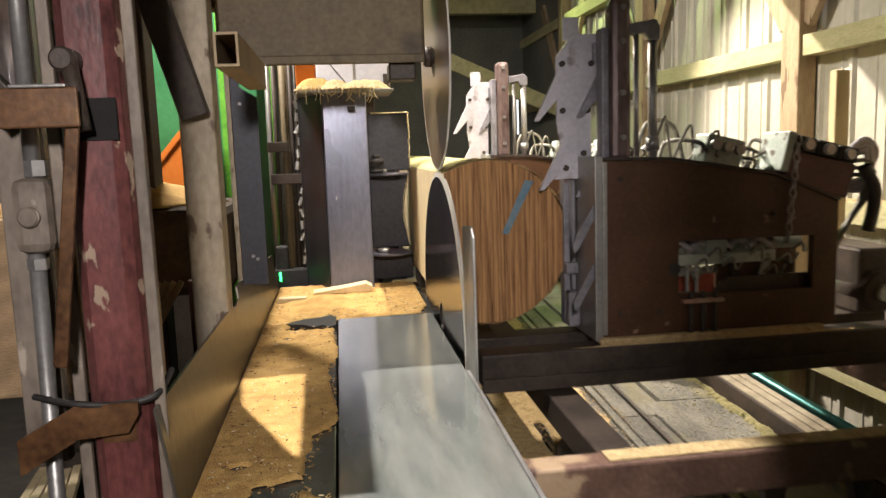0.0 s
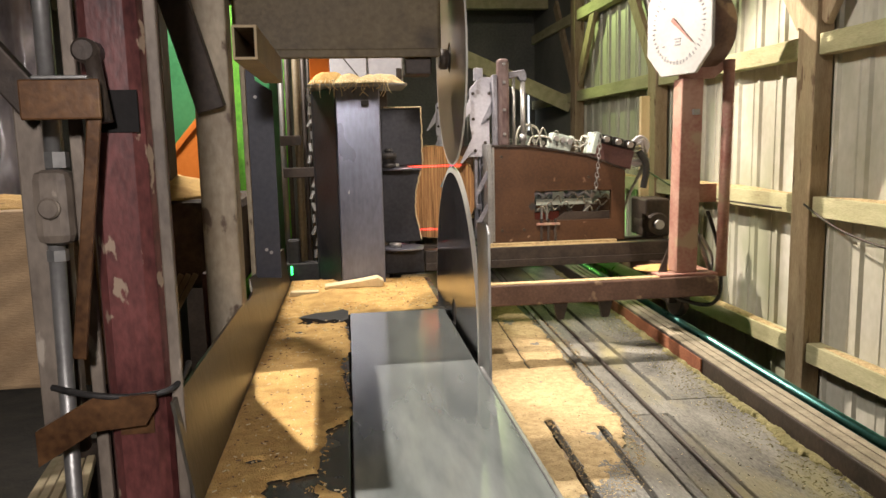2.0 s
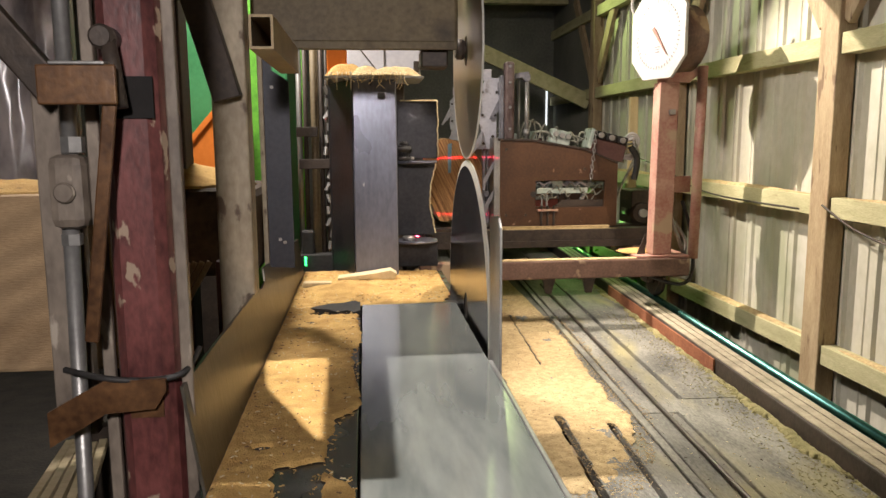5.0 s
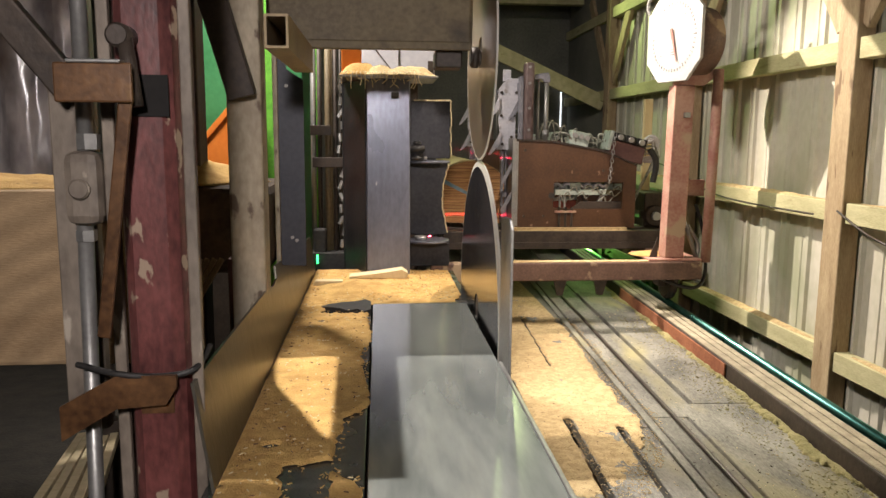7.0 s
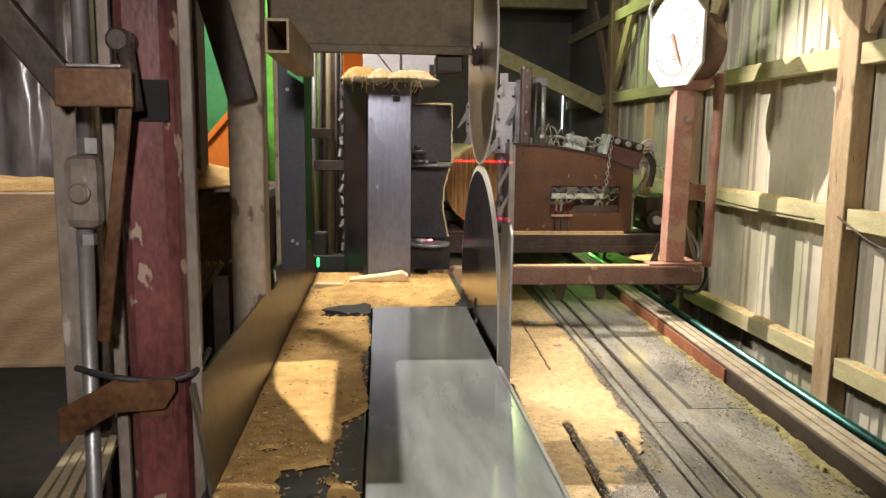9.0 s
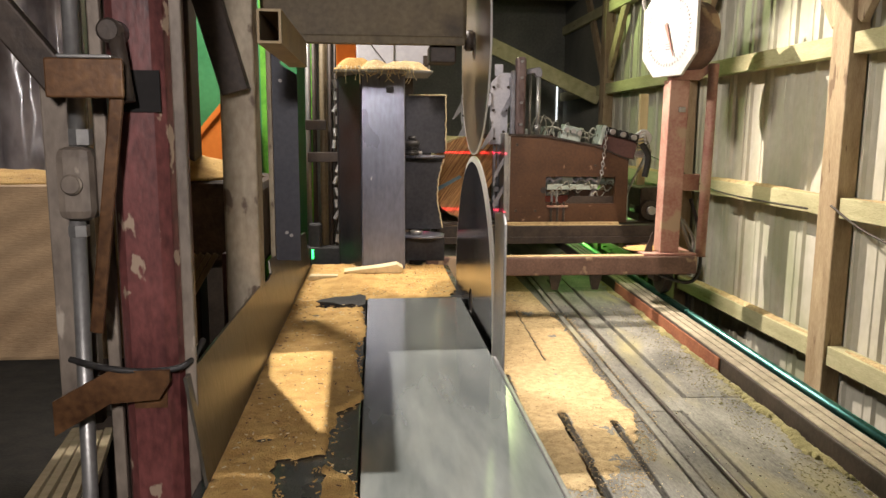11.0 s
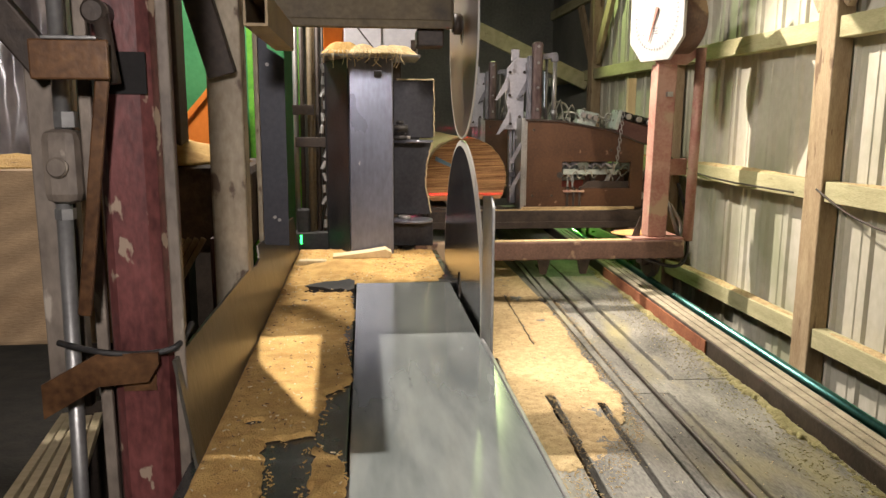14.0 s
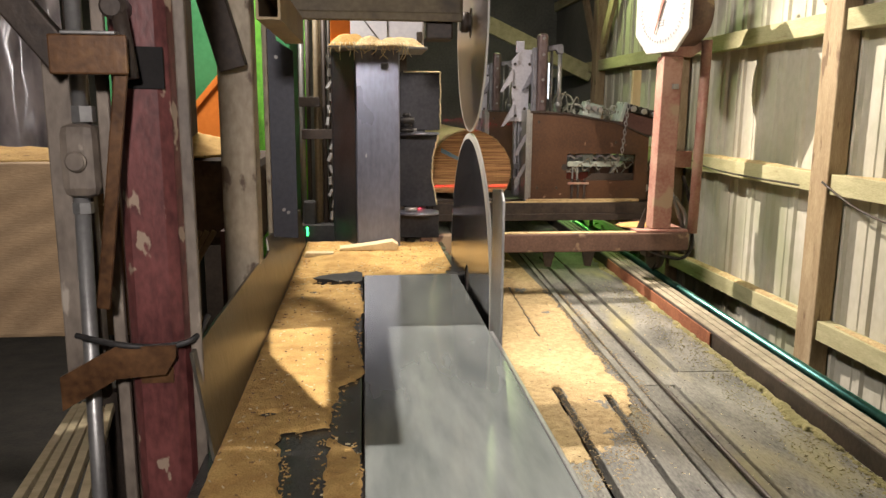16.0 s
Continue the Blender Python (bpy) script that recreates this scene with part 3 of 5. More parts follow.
# thin black plate stands in for the dark shadow on the post
part("scorch", box(-0.435, -0.362, 1.3455, 1.3495, 1.175, 1.245), M_POSTSHADOW, red, "black patch painted as a shadow")
part("upper_bracket", box(-0.522, -0.40, 1.275, 1.285, 1.195, 1.258, 0.003), M_RUSTDARK, red, "rusty flat bracket")
part("bracket_top", box(-0.50, -0.415, 1.27, 1.36, 1.257, 1.263, 0.002), M_GREY, red)
part("lower_bracket", prism([(-0.568, 0.604), (-0.47, 0.662), (-0.385, 0.668), (-0.365, 0.70), (-0.365, 0.722), (-0.47, 0.722), (-0.568, 0.668)], 1.325, 1.334), M_RUSTDARK, red)
part("clamp_band", hose([(-0.55, 1.37, 0.732), (-0.47, 1.33, 0.726), (-0.40, 1.335, 0.718), (-0.34, 1.35, 0.725), (-0.325, 1.42, 0.75)], 0.0058), M_BLACK, red, "black rubber strap")
part("edge_strip", box(-0.488, -0.467, 1.38, 1.395, -0.5, 2.0, 0.003), M_DRAB, red, "chipped pale edge strip")
part("band", box(-0.434, -0.376, 1.3465, 1.3495, 0.645, 0.712), M_RUSTDARK, red, "dark band")
part("bolt", rod((-0.428, 1.30, 1.305), (-0.428, 1.36, 1.305), 0.020, seg=16, bev=0.004), M_DARK, red)
part("bolt_rod", rod((-0.42, 1.315, 1.30), (-0.405, 1.31, 1.19), 0.013), M_DARK, red)
part("slat", beam((-0.415, 1.29, 1.2), (-0.475, 1.30, 0.80), 0.022, 0.01, 0.003, up=(0, 1, 0)), M_RUSTDARK, red, "rusty narrow flat bar")

jack = thing("screw_rod", (-0.54, 1.4, -0.5), "galvanised screw rod with hex nuts and clevis", "screw rod")
part("rod", rod((-0.512, 1.39, 1.9), (-0.52, 1.39, 1.1), 0.014), M_GREY, jack)
part("lower_rod", rod((-0.528, 1.39, 1.0), (-0.556, 1.39, -0.4), 0.014), M_GREY, jack)
part("nut", rod((-0.514, 1.39, 1.118), (-0.514, 1.39, 1.145), 0.020, seg=6), M_GREY, jack)
part("clevis", box(-0.552, -0.488, 1.355, 1.42, 0.985, 1.115, 0.018), M_DRAB, jack)
part("clevis_pin", rod((-0.52, 1.345, 1.05), (-0.52, 1.356, 1.05), 0.018, seg=18, bev=0.003), M_DRAB, jack)
part("lower_nut", rod((-0.527, 1.39, 0.955), (-0.527, 1.39, 0.975), 0.018, seg=6), M_GREY, jack)
part("guide_channel", box(-0.60, -0.527, 1.44, 1.47, 0.58, 1.25, 0.004), M_DRAB, jack)
part("guide_tie", box(-0.527, -0.466, 1.445, 1.465, 1.0, 1.06, 0.003), M_DRAB, jack)
part("dark_arm", beam((-0.53, 1.37, 1.22), (-0.72, 1.37, 1.46), 0.055, 0.03, 0.004, up=(0, 1, 0)), M_DARK, jack)

# ---- guide tower and feed rollers ----
tower = thing("guide_tower", (0, 3.6, 0.49), "blue-grey painted steel tower heaped with sawdust", "tower")
b = prism([(-0.06, 3.5), (0.142, 3.5), (0.142, 3.82), (-0.06, 3.82)], 0.493, 1.405, axis="z", bev=0.006)
part("body", b, M_TOWER, tower)
part("side_panel", prism([(-0.18, 3.76), (-0.172, 3.755), (-0.0625, 3.51), (-0.0625, 3.82), (-0.18, 3.82)], 0.493, 1.405, axis="z", bev=0.003), M_ROLL, tower, "dark side panel")
part("cap", box(-0.18, 0.265, 3.46, 3.8, 1.406, 1.418, 0.002), M_GREY, tower)
part("dust", lump(0.10, 3.6, 1.4185, 0.175, 0.15, 0.042, 7, 30), M_DUST2, tower, "heap of pale sawdust and shavings")
part("dust", lump(0.0, 3.57, 1.4189, 0.12, 0.11, 0.045, 12, 24), M_DUST2, tower)
part("dust", lump(0.17, 3.58, 1.4191, 0.09, 0.10, 0.055, 15, 24), M_DUST2, tower)
part("dust", lump(-0.09, 3.58, 1.4187, 0.10, 0.12, 0.06, 8, 24), M_DUST, tower, "heap of orange sawdust")
rng = random.Random(11)
for k in range(26):
    x, d = -0.17 + 0.36 * k / 26 + 0.01 * rng.random(), 0.02 + 0.045 * rng.random()
    part("shaving", hose([(x, 3.475, 1.432), (x + rng.uniform(-0.01, 0.01), 3.45, 1.43), (x + rng.uniform(-0.012, 0.012), 3.447, 1.425 - d * 0.6), (x + rng.uniform(-0.02, 0.02), 3.45, 1.42 - d)], 0.0022, 4, steps=3), M_SAWN, tower)
part("orange_box", box(-0.17, -0.08, 3.55, 3.65, 1.42, 1.60, 0.004), M_ORANGE, tower)
part("lens_box", box(0.055, 0.090, 3.44, 3.475, 1.318, 1.346, 0.006), M_BLACK, tower)
rolls = thing("feed_roller", (0.24, 3.72, 0.5), "dark waisted steel feed roller with flanges", "roller")
for z0, z1, w in ((1.04, 1.32, 0.35), (0.66, 1.02, 0.34), (0.5, 0.62, 0.35)):
    prof = [(0.150, z0), (w, z0), (w - 0.03 * (z0 == 0.66), (z0 + z1) / 2), (w, z1), (0.150, z1)]
    part("drum", prism(prof, 3.74, 3.86, bev=0.004), M_ROLL, rolls)
for z in (1.022, 0.638):
    part("flange", rod((0.235, 3.66, z), (0.235, 3.66, z + 0.010), 0.105, seg=40), M_TOWER, rolls, "blue-grey disc flange")
    part("flange_hub", rod((0.20, 3.64, z + 0.0105), (0.20, 3.64, z + 0.03), 0.03, seg=20), M_GREY, rolls)
rng = random.Random(17)
for pts in ([(0.352, 1.05 + 0.27 * k / 18) for k in range(19)], [(0.342 - 0.03 * math.sin(math.pi * k / 20), 0.67 + 0.34 * k / 20) for k in range(21)], [(0.17 + 0.18 * k / 12, 1.322) for k in range(13)]):
    part("dust_edge", hose([(x + rng.uniform(-0.003, 0.003), 3.738 + rng.uniform(-0.003, 0.003), z) for x, z in pts], 0.0035, 5, steps=2), M_SAWN, rolls, "ragged pale dust on the edge")
for z0, z1, r in ((1.034, 1.056, 0.036), (1.057, 1.072, 0.028), (1.073, 1.105, 0.038), (1.106, 1.125, 0.02)):
    part("hub", rod((0.178, 3.60, z0), (0.178, 3.60, z1), r, seg=20, bev=0.004), M_BLACK, rolls)

# ---- carriage ----
CX, CY = 1.4, 4.34
carriage = thing("log_carriage", (CX, CY, 0.1), "rusty steel log carriage with a dial stand", "log carriage")
part("front_beam", box(0.30, 1.95, 4.34, 4.42, 0.30, 0.41, 0.008), M_BEAM, carriage)
part("rear_beam", box(0.30, 1.95, 8.3, 8.38, 0.30, 0.41, 0.008), M_REDDUST, carriage)
part("side_beam", box(1.80, 1.93, 4.425, 8.295, 0.31, 0.41, 0.006), M_BEAM, carriage)
part("side_beam", box(0.62, 0.72, 4.425, 8.295, 0.31, 0.40, 0.006), M_DARK, carriage)
part("bunk", box(0.42, 2.0, 4.95, 5.05, 0.42, 0.525, 0.006), M_DARK, carriage, "oily steel bunk under the knee")
part("bunk", box(0.42, 2.0, 5.17, 5.27, 0.42, 0.525, 0.006), M_DARK, carriage)
part("bunk", box(0.42, 2.0, 6.74, 7.04, 0.42, 0.525, 0.006), M_DARK, carriage)
part("base_plate", box(1.62, 1.95, 4.36, 4.7, 0.411, 0.425, 0.003), M_REDDUST, carriage)
part("stand_post", beam((1.79, 4.45, 0.425), (1.805, 4.45, 1.46), 0.12, 0.11, 0.006, up=(0, 1, 0)), M_REDDUST, carriage)
part("stand_pipe", rod((1.99, 4.40, 0.40), (2.006, 4.40, 1.555), 0.03, seg=18), M_REDDUST, carriage)
part("stand_arm", prism([(1.74, 1.46), (1.93, 1.46), (2.02, 1.53), (2.02, 1.56), (1.74, 1.50)], 4.42, 4.44), M_REDDUST, carriage)
part("gusset", prism([(1.65, 0.425), (1.70, 0.425), (1.70, 0.55)], 4.44, 4.45), M_DARK, carriage)
part("stud", box(1.925, 1.985, 5.40, 5.44, 0.41, 1.43, 0.003), M_STUD, carriage, "new lumber upright")

TURN = 74
dm = pose(1.742, 4.42, 1.735, 0, 0, -TURN)


def octagon(w, h, c, y0, y1):
    return prism([(-w, -h + c), (-w + c, -h), (w - c, -h), (w, -h + c), (w, h - c), (w - c, h), (-w + c, h), (-w, h - c)], y0, y1, bev=0.003)


b = octagon(0.248, 0.257, 0.118, -0.02, 0.0)
b.transform(dm)
dial = part("dial", b, M_WHITE, carriage, "white octagonal scale dial", at=dm.translation)
b = rod((0.0, 0.002, -0.02), (0.0, 0.20, -0.02), 0.20, seg=36, bev=0.01)
b.transform(dm)
part("drum", b, M_BEAM, dial, "brown steel drum")

# headblock: the knee plate, its dog tower and valves
KX, KY = 0.92, 5.2


def knee_at(ky, parent):
    out = [(KX, 0.515), (KX, 1.125), (KX + 0.24, 1.117), (KX + 0.61, 1.055), (KX + 0.86, 0.955), (KX + 0.86, 0.515), (KX + 0.42, 0.515), (KX + 0.40, 0.515)]
    hole = [(KX + 0.27, 0.66), (KX + 0.27, 0.835), (KX + 0.275, 0.84), (KX + 0.5, 0.84), (KX + 0.77, 0.838), (KX + 0.77, 0.65), (KX + 0.42, 0.65), (KX + 0.40, 0.65)]
    k = part("knee", ring(out, hole, ky, ky + 0.03), M_KNEE, parent, "red-brown steel knee plate with a square opening", at=(KX, ky, 0.515))
    part("rear_plate", ring(out, hole, ky + 0.24, ky + 0.27), M_KNEE, k)
    part("face_bar", box(KX - 0.03, KX - 0.002, ky - 0.01, ky + 0.27, 0.51, 1.14, 0.003), M_GREY, k)
    part("top_ledge", box(KX + 0.0, KX + 0.24, ky + 0.031, ky + 0.239, 1.08, 1.11), M_DARK, k)
    part("slide_shoe", box(KX - 0.02, KX + 0.80, ky - 0.03, ky + 0.0, 0.502, 0.522, 0.003), M_DUST2, k)
    part("dog_mast", box(KX + 0.060, KX + 0.132, ky + 0.07, ky + 0.15, 1.12, 1.665, 0.02), M_MAST, k, "worn red dog mast")
    part("mast_channel", box(KX + 0.032, KX + 0.058, ky + 0.09, ky + 0.15, 1.12, 1.57, 0.004), M_DOG, k)
    part("mast_bracket", box(KX + 0.025, KX + 0.145, ky + 0.152, ky + 0.18, 1.46, 1.53, 0.006), M_DOG, k)
    part("dog_plate", prism([(KX - 0.105, 1.26), (KX - 0.105, 1.485), (KX - 0.045, 1.56), (KX + 0.050, 1.56), (KX + 0.050, 1.42), (KX + 0.020, 1.33), (KX + 0.020, 1.14), (KX - 0.020, 1.06), (KX - 0.115, 1.06), (KX - 0.085, 1.13)], ky + 0.17, ky + 0.182, bev=0.002), M_LILAC, k, "pale bolted dog plate with hooked teeth")
    part("plate_tab", box(KX - 0.075, KX - 0.015, ky + 0.184, ky + 0.195, 1.54, 1.62, 0.004), M_LILAC, k)
    part("dog_guide", box(KX - 0.078, KX - 0.056, ky + 0.19, ky + 0.24, 0.53, 1.12, 0.004), M_DOG, k)
    part("dog_guide", box(KX - 0.048, KX - 0.034, ky + 0.19, ky + 0.24, 0.53, 1.12, 0.004), M_DOG, k)
    part("dog_foot", box(KX - 0.078, KX - 0.034, ky + 0.14, ky + 0.188, 0.53, 0.66, 0.008), M_DOG, k)
    part("dog_crossbar", box(KX - 0.078, KX - 0.034, ky + 0.16, ky + 0.188, 0.72, 0.76, 0.004), M_DOG, k)
    part("cylinder_arm", prism([(KX + 0.138, 1.585), (KX + 0.235, 1.60), (KX + 0.250, 1.575), (KX + 0.250, 1.53), (KX + 0.210, 1.53), (KX + 0.195, 1.555), (KX + 0.138, 1.545)], ky + 0.11, ky + 0.15, bev=0.004), M_DOG, k)
    part("dog_cylinder", rod((KX + 0.230, ky + 0.13, 1.09), (KX + 0.230, ky + 0.13, 1.53), 0.016), M_GREY, k)
    part("dog_gland", rod((KX + 0.230, ky + 0.13, 1.15), (KX + 0.230, ky + 0.13, 1.20), 0.024, seg=14, bev=0.003), M_GREY, k)
    part("guide_rod", rod((KX + 0.170, ky + 0.13, 1.09), (KX + 0.170, ky + 0.13, 1.55), 0.010), M_GREY, k)
    for x, z, m in ((-0.105, 1.43, M_LILAC), (0.05, 1.44, M_DOG), (-0.09, 1.19, M_LILAC), (0.04, 1.16, M_DOG)):
        part("dog_tooth", prism([(KX + x, z), (KX + x - 0.085, z - 0.165), (KX + x - 0.07, z - 0.165), (KX + x + 0.004, z - 0.085)], ky + 0.15, ky + 0.168), m, k, "hooked dog tooth")
    for x, z in ((-0.085, 1.46), (0.02, 1.46), (-0.085, 1.30), (0.005, 1.30), (-0.075, 1.10), (-0.01, 1.15)):
        part("dog_bolt", rod((KX + x, ky + 0.158, z), (KX + x, ky + 0.169, z), 0.011, seg=6), M_DARK, k)
    for z in (1.20, 1.35, 1.52, 1.63):
        part("mast_bolt", rod((KX + 0.096, ky + 0.055, z), (KX + 0.096, ky + 0.07, z), 0.010, seg=8), M_GREY, k)
    for z in (0.98, 0.78):
        part("side_hook", prism([(KX - 0.031, z), (KX - 0.105, z - 0.13), (KX - 0.10, z - 0.16), (KX - 0.085, z - 0.15), (KX - 0.031, z - 0.05)], ky + 0.0, ky + 0.012), M_DOG, k)
    return k


knee = knee_at(KY, carriage)
knee2 = knee_at(7.05, carriage)

# ---- log ----
LR, FLAT = 0.283, 0.145
log = thing("saw_log", (0, 5.1, 0), "large peeled log with one sawn flat side", "log")
b = bmesh.new()
sec = []
a0 = math.acos(FLAT / LR)
for i in range(41):
    a = a0 + (2 * math.pi - 2 * a0) * i / 40
    sec.append((LR * math.cos(a), LR * math.sin(a)))
LOG_Y0, LOG_Y1 = 5.2, 8.4
rings = []
for k in range(13):
    y = LOG_Y0 + (LOG_Y1 - LOG_Y0) * k / 12
    rings.append([b.verts.new((u * (1 + 0.02 * noise.noise((u * 4, v * 4, k * 0.7))) if 0 < i < 40 else u, y, v * (1 + 0.02 * noise.noise((u * 4, v * 4, k * 0.7 + 9))) if 0 < i < 40 else v)) for i, (u, v) in enumerate(sec)])
for k in range(12):
    for i in range(41):
        j = (i + 1) % 41
        f = b.faces.new((rings[k][i], rings[k][j], rings[k + 1][j], rings[k + 1][i]))
        f.smooth = j != 0
        f.material_index = 1 if j == 0 else 0
for k in (0, 12):
    f = b.faces.new(rings[k])
    f.material_index = 2
part("trunk", b, [M_BARK, M_SAWN, M_ENDGRAIN], log)

rng = random.Random(31)
for k in range(70):
    a = a0 + 0.05 + (2 * math.pi - 2 * a0 - 0.1) * rng.random()
    u, v, s = LR * math.cos(a) * 1.004, LR * math.sin(a) * 1.004, rng.uniform(0.008, 0.028)
    tu, tv = -math.sin(a) * s, math.cos(a) * s
    h = rng.uniform(0.002, 0.008)
    b2 = prism([(u - tu, v - tv), (u - tu * 0.4 + math.cos(a) * h, v - tv * 0.4 + math.sin(a) * h), (u + tu * 0.5 + math.cos(a) * h * 0.7, v + tv * 0.5 + math.sin(a) * h * 0.7), (u + tu, v + tv)], LOG_Y0 + 0.001, LOG_Y0 + rng.uniform(0.02, 0.2))
    if k == 0:
        fringe = b2
    else:
        join(fringe, b2)
part("bark_fringe", fringe, M_FRINGE, log, "ragged pale strips of inner bark")
b = prism([(-0.165, -0.205), (-0.135, -0.21), (-0.088, -0.11), (-0.05, -0.03), (-0.072, -0.025), (-0.118, -0.115)], LOG_Y0 - 0.0015, LOG_Y0 - 0.0003)
part("paint_mark", b, M_BLUE, log, "smeared blue crayon mark")

# ---- left side ----
cant = thing("sawn_timber", (-0.9, 2.0, 0.57), "big sawn timber with a rough pale end, dust on top", "timber")
part("timber", box(-1.6, -0.60, 1.9, 2.25, 0.57, 1.01, 0.012), M_TIMBEREND, cant)
part("dust", lump(-1.05, 2.07, 1.01, 0.47, 0.17, 0.03, 5, 24), M_DUST, cant)
for x in (-1.45, -0.7):
    part("leg", box(x, x + 0.06, 2.0, 2.08, -0.5, 0.57, 0.004), M_DARK, cant)
barky = thing("bark_log", (-0.6, 2.7, 0.7), "dark bark-edged log with pale sawdust on top", "log")
b = box(-1.05, -0.36, 2.45, 2.95, 0.70, 0.985, 0.03)
part("trunk", b, M_ROUGHBARK, barky)
part("dust", lump(-0.7, 2.7, 0.985, 0.33, 0.25, 0.075, 9, 24), M_DUST, barky)
part("support", box(-0.9, -0.8, 2.6, 2.7, -0.5, 0.70), M_DARK, barky)
chute = thing("slatted_chute", (-0.52, 2.3, 0.6), "pale slatted wooden chute sloping down", "chute")
for k in range(5):
    part("slat", beam((-0.478 - 0.021 * k, 2.30, 0.776), (-0.66 - 0.021 * k, 2.21, 0.45), 0.016, 0.012, 0.002, up=(0, 1, 0)), M_LUMBER, chute)
part("rail", beam((-0.47, 2.33, 0.74), (-0.47, 2.33, -0.5), 0.02, 0.02), M_DARK, chute)
part("cheek", beam((-0.455, 2.36, 0.77), (-0.45, 2.36, -0.5), 0.05, 0.03), M_MAROON, chute)
film = thing("plastic_curtain", (-1.9, 3.4, -0.5), "smoky translucent plastic curtain, pale highlights put into its colour", "curtain")
b = bmesh.new()
rows = [[b.verts.new((-2.55 + 1.27 * i / 40, 3.4 + 0.03 * math.sin(i * 0.9 + 0.3 * k) + 0.02 * math.sin(i * 2.3 + k), 0.6 + 0.2 * k)) for i in range(41)] for k in range(10)]
for lo, hi in zip(rows, rows[1:]):
    for i in range(40):
        b.faces.new((lo[i], lo[i + 1], hi[i + 1], hi[i])).smooth = True
part("sheet", b, M_FILM, film)
part("header_bar", box(-2.6, -1.2, 3.38, 3.44, 2.4, 2.46), M_DARK, film)
for x in (-2.58, -1.28):
    part("post", box(x, x + 0.05, 3.42, 3.47, -0.5, 2.4, 0.003), M_DARK, film)
stack = thing("board_stack", (-0.8, 2.0, -0.5), "leaning stack of thin sawn boards", "boards")
NA, NB, FA, FB = Vector((-0.859, 1.75, 0.216)), Vector((-0.686, 1.75, 0.242)), Vector((-0.92, 2.3, 0.226)), Vector((-0.803, 2.3, 0.259))
for i in range(5):
    p, q = NA.lerp(NB, i / 4.3), FA.lerp(FB, i / 4.3)
    part("board", beam(p + (p - q) * 0.6, q, 0.024, 0.02, 0.002, up=(0, -0.5, 1)), M_SAWN, stack)
part("trestle", box(-0.86, -0.60, 2.22, 2.26, -0.5, 0.30), M_DARK, stack)
green = thing("green_cabinet", (-0.8, 4.6, -0.5), "green painted sheet metal machine cabinet", "cabinet")
part("body", box(-1.5, -0.45, 4.6, 5.1, -0.5, 2.3, 0.01), M_GREENSHEET, green)
part("door", box(-1.3, -0.6, 4.585, 4.599, 0.2, 2.1, 0.004), M_GREENSHEET, green)
# lime colour imitates strong light on the cabinet's green edge
part("edge_strip", box(-0.66, -0.58, 4.57, 4.584, -0.5, 2.2, 0.003), M_LIME, green, "lime edge strip, painted as strongly lit")
hop = thing("orange_hopper", (-0.8, 4.2, -0.5), "bright orange plastic hopper with a slanted lip", "hopper")
part("bin", prism([(-1.15, 0.75), (-0.68, 0.75), (-0.68, 1.39), (-0.71, 1.385), (-0.80, 1.27), (-0.97, 1.06), (-1.15, 0.95)], 4.1, 4.45, bev=0.008), M_ORANGE, hop)
part("rim", beam((-0.97, 4.095, 1.065), (-0.69, 4.095, 1.39), 0.012, 0.03, 0.003), M_ORANGE, hop)
part("stand", box(-1.1, -0.65, 4.15, 4.4, -0.5, 0.748), M_DARK, hop)
shield = thing("dark_shield", (-0.3, 2.6, 0.70), "dark blue-grey upright steel shield", "shield")
part("plate", prism([(-0.338, 0.705), (-0.255, 0.70), (-0.255, 1.33), (-0.31, 1.365), (-0.31, 1.436), (-0.338, 1.436)], 2.6, 2.612), M_NAVY, shield)
part("edge_angle", prism([(-0.354, 0.70), (-0.339, 0.70), (-0.339, 1.436), (-0.354, 1.436)], 2.585, 2.63), M_BEIGE, shield)
for x, z in ((-0.30, 0.80), (-0.285, 0.79), (-0.31, 1.31)):
    part("bolt", rod((x, 2.592, z), (x, 2.60, z), 0.006, seg=6), M_GREY, shield)

# ---- hydraulic mast behind the guard ----
mast = thing("hydraulic_mast", (-0.26, 3.9, -0.5), "cluster of oily upright rods and hydraulic pipes", "hydraulic mast")
for x, r, m in ((-0.335, 0.014, M_GREY), (-0.305, 0.012, M_DARK), (-0.262, 0.017, M_CASING), (-0.225, 0.012, M_DARK), (-0.20, 0.008, M_DARK), (-0.245, 0.007, M_CASING), (-0.318, 0.006, M_LIME)):
    part("rod", rod((x, 3.9, 0.3), (x + 0.008, 3.9, 1.9), r), m, mast)
part("bracket", box(-0.345, -0.24, 3.86, 3.88, 1.15, 1.20, 0.003), M_DARK, mast)
part("bracket", box(-0.335, -0.18, 3.855, 3.875, 0.99, 1.04, 0.003), M_DARK, mast)
part("bottle", box(-0.335, -0.27, 3.84, 3.89, 0.52, 0.68, 0.012), M_BLACK, mast)
part("base_block", box(-0.36, -0.17, 3.82, 3.95, -0.5, 0.56, 0.006), M_BLACK, mast)
part("indicator", rod((-0.315, 3.81, 0.505), (-0.315, 3.81, 0.55), 0.0055, seg=10), M_LED, mast, "small glowing green indicator")
b = None
for k in range(14):
    z = 0.58 + 0.06 * k
    b = rod((-0.195 + 0.012 * math.sin(k * 2.1), 3.87, z), (-0.19 + 0.012 * math.sin(k * 1.3), 3.87, z + 0.04), 0.010, seg=6, bm=b)
part("drag_chain", b, M_GREY, mast, "bright greasy drag chain")
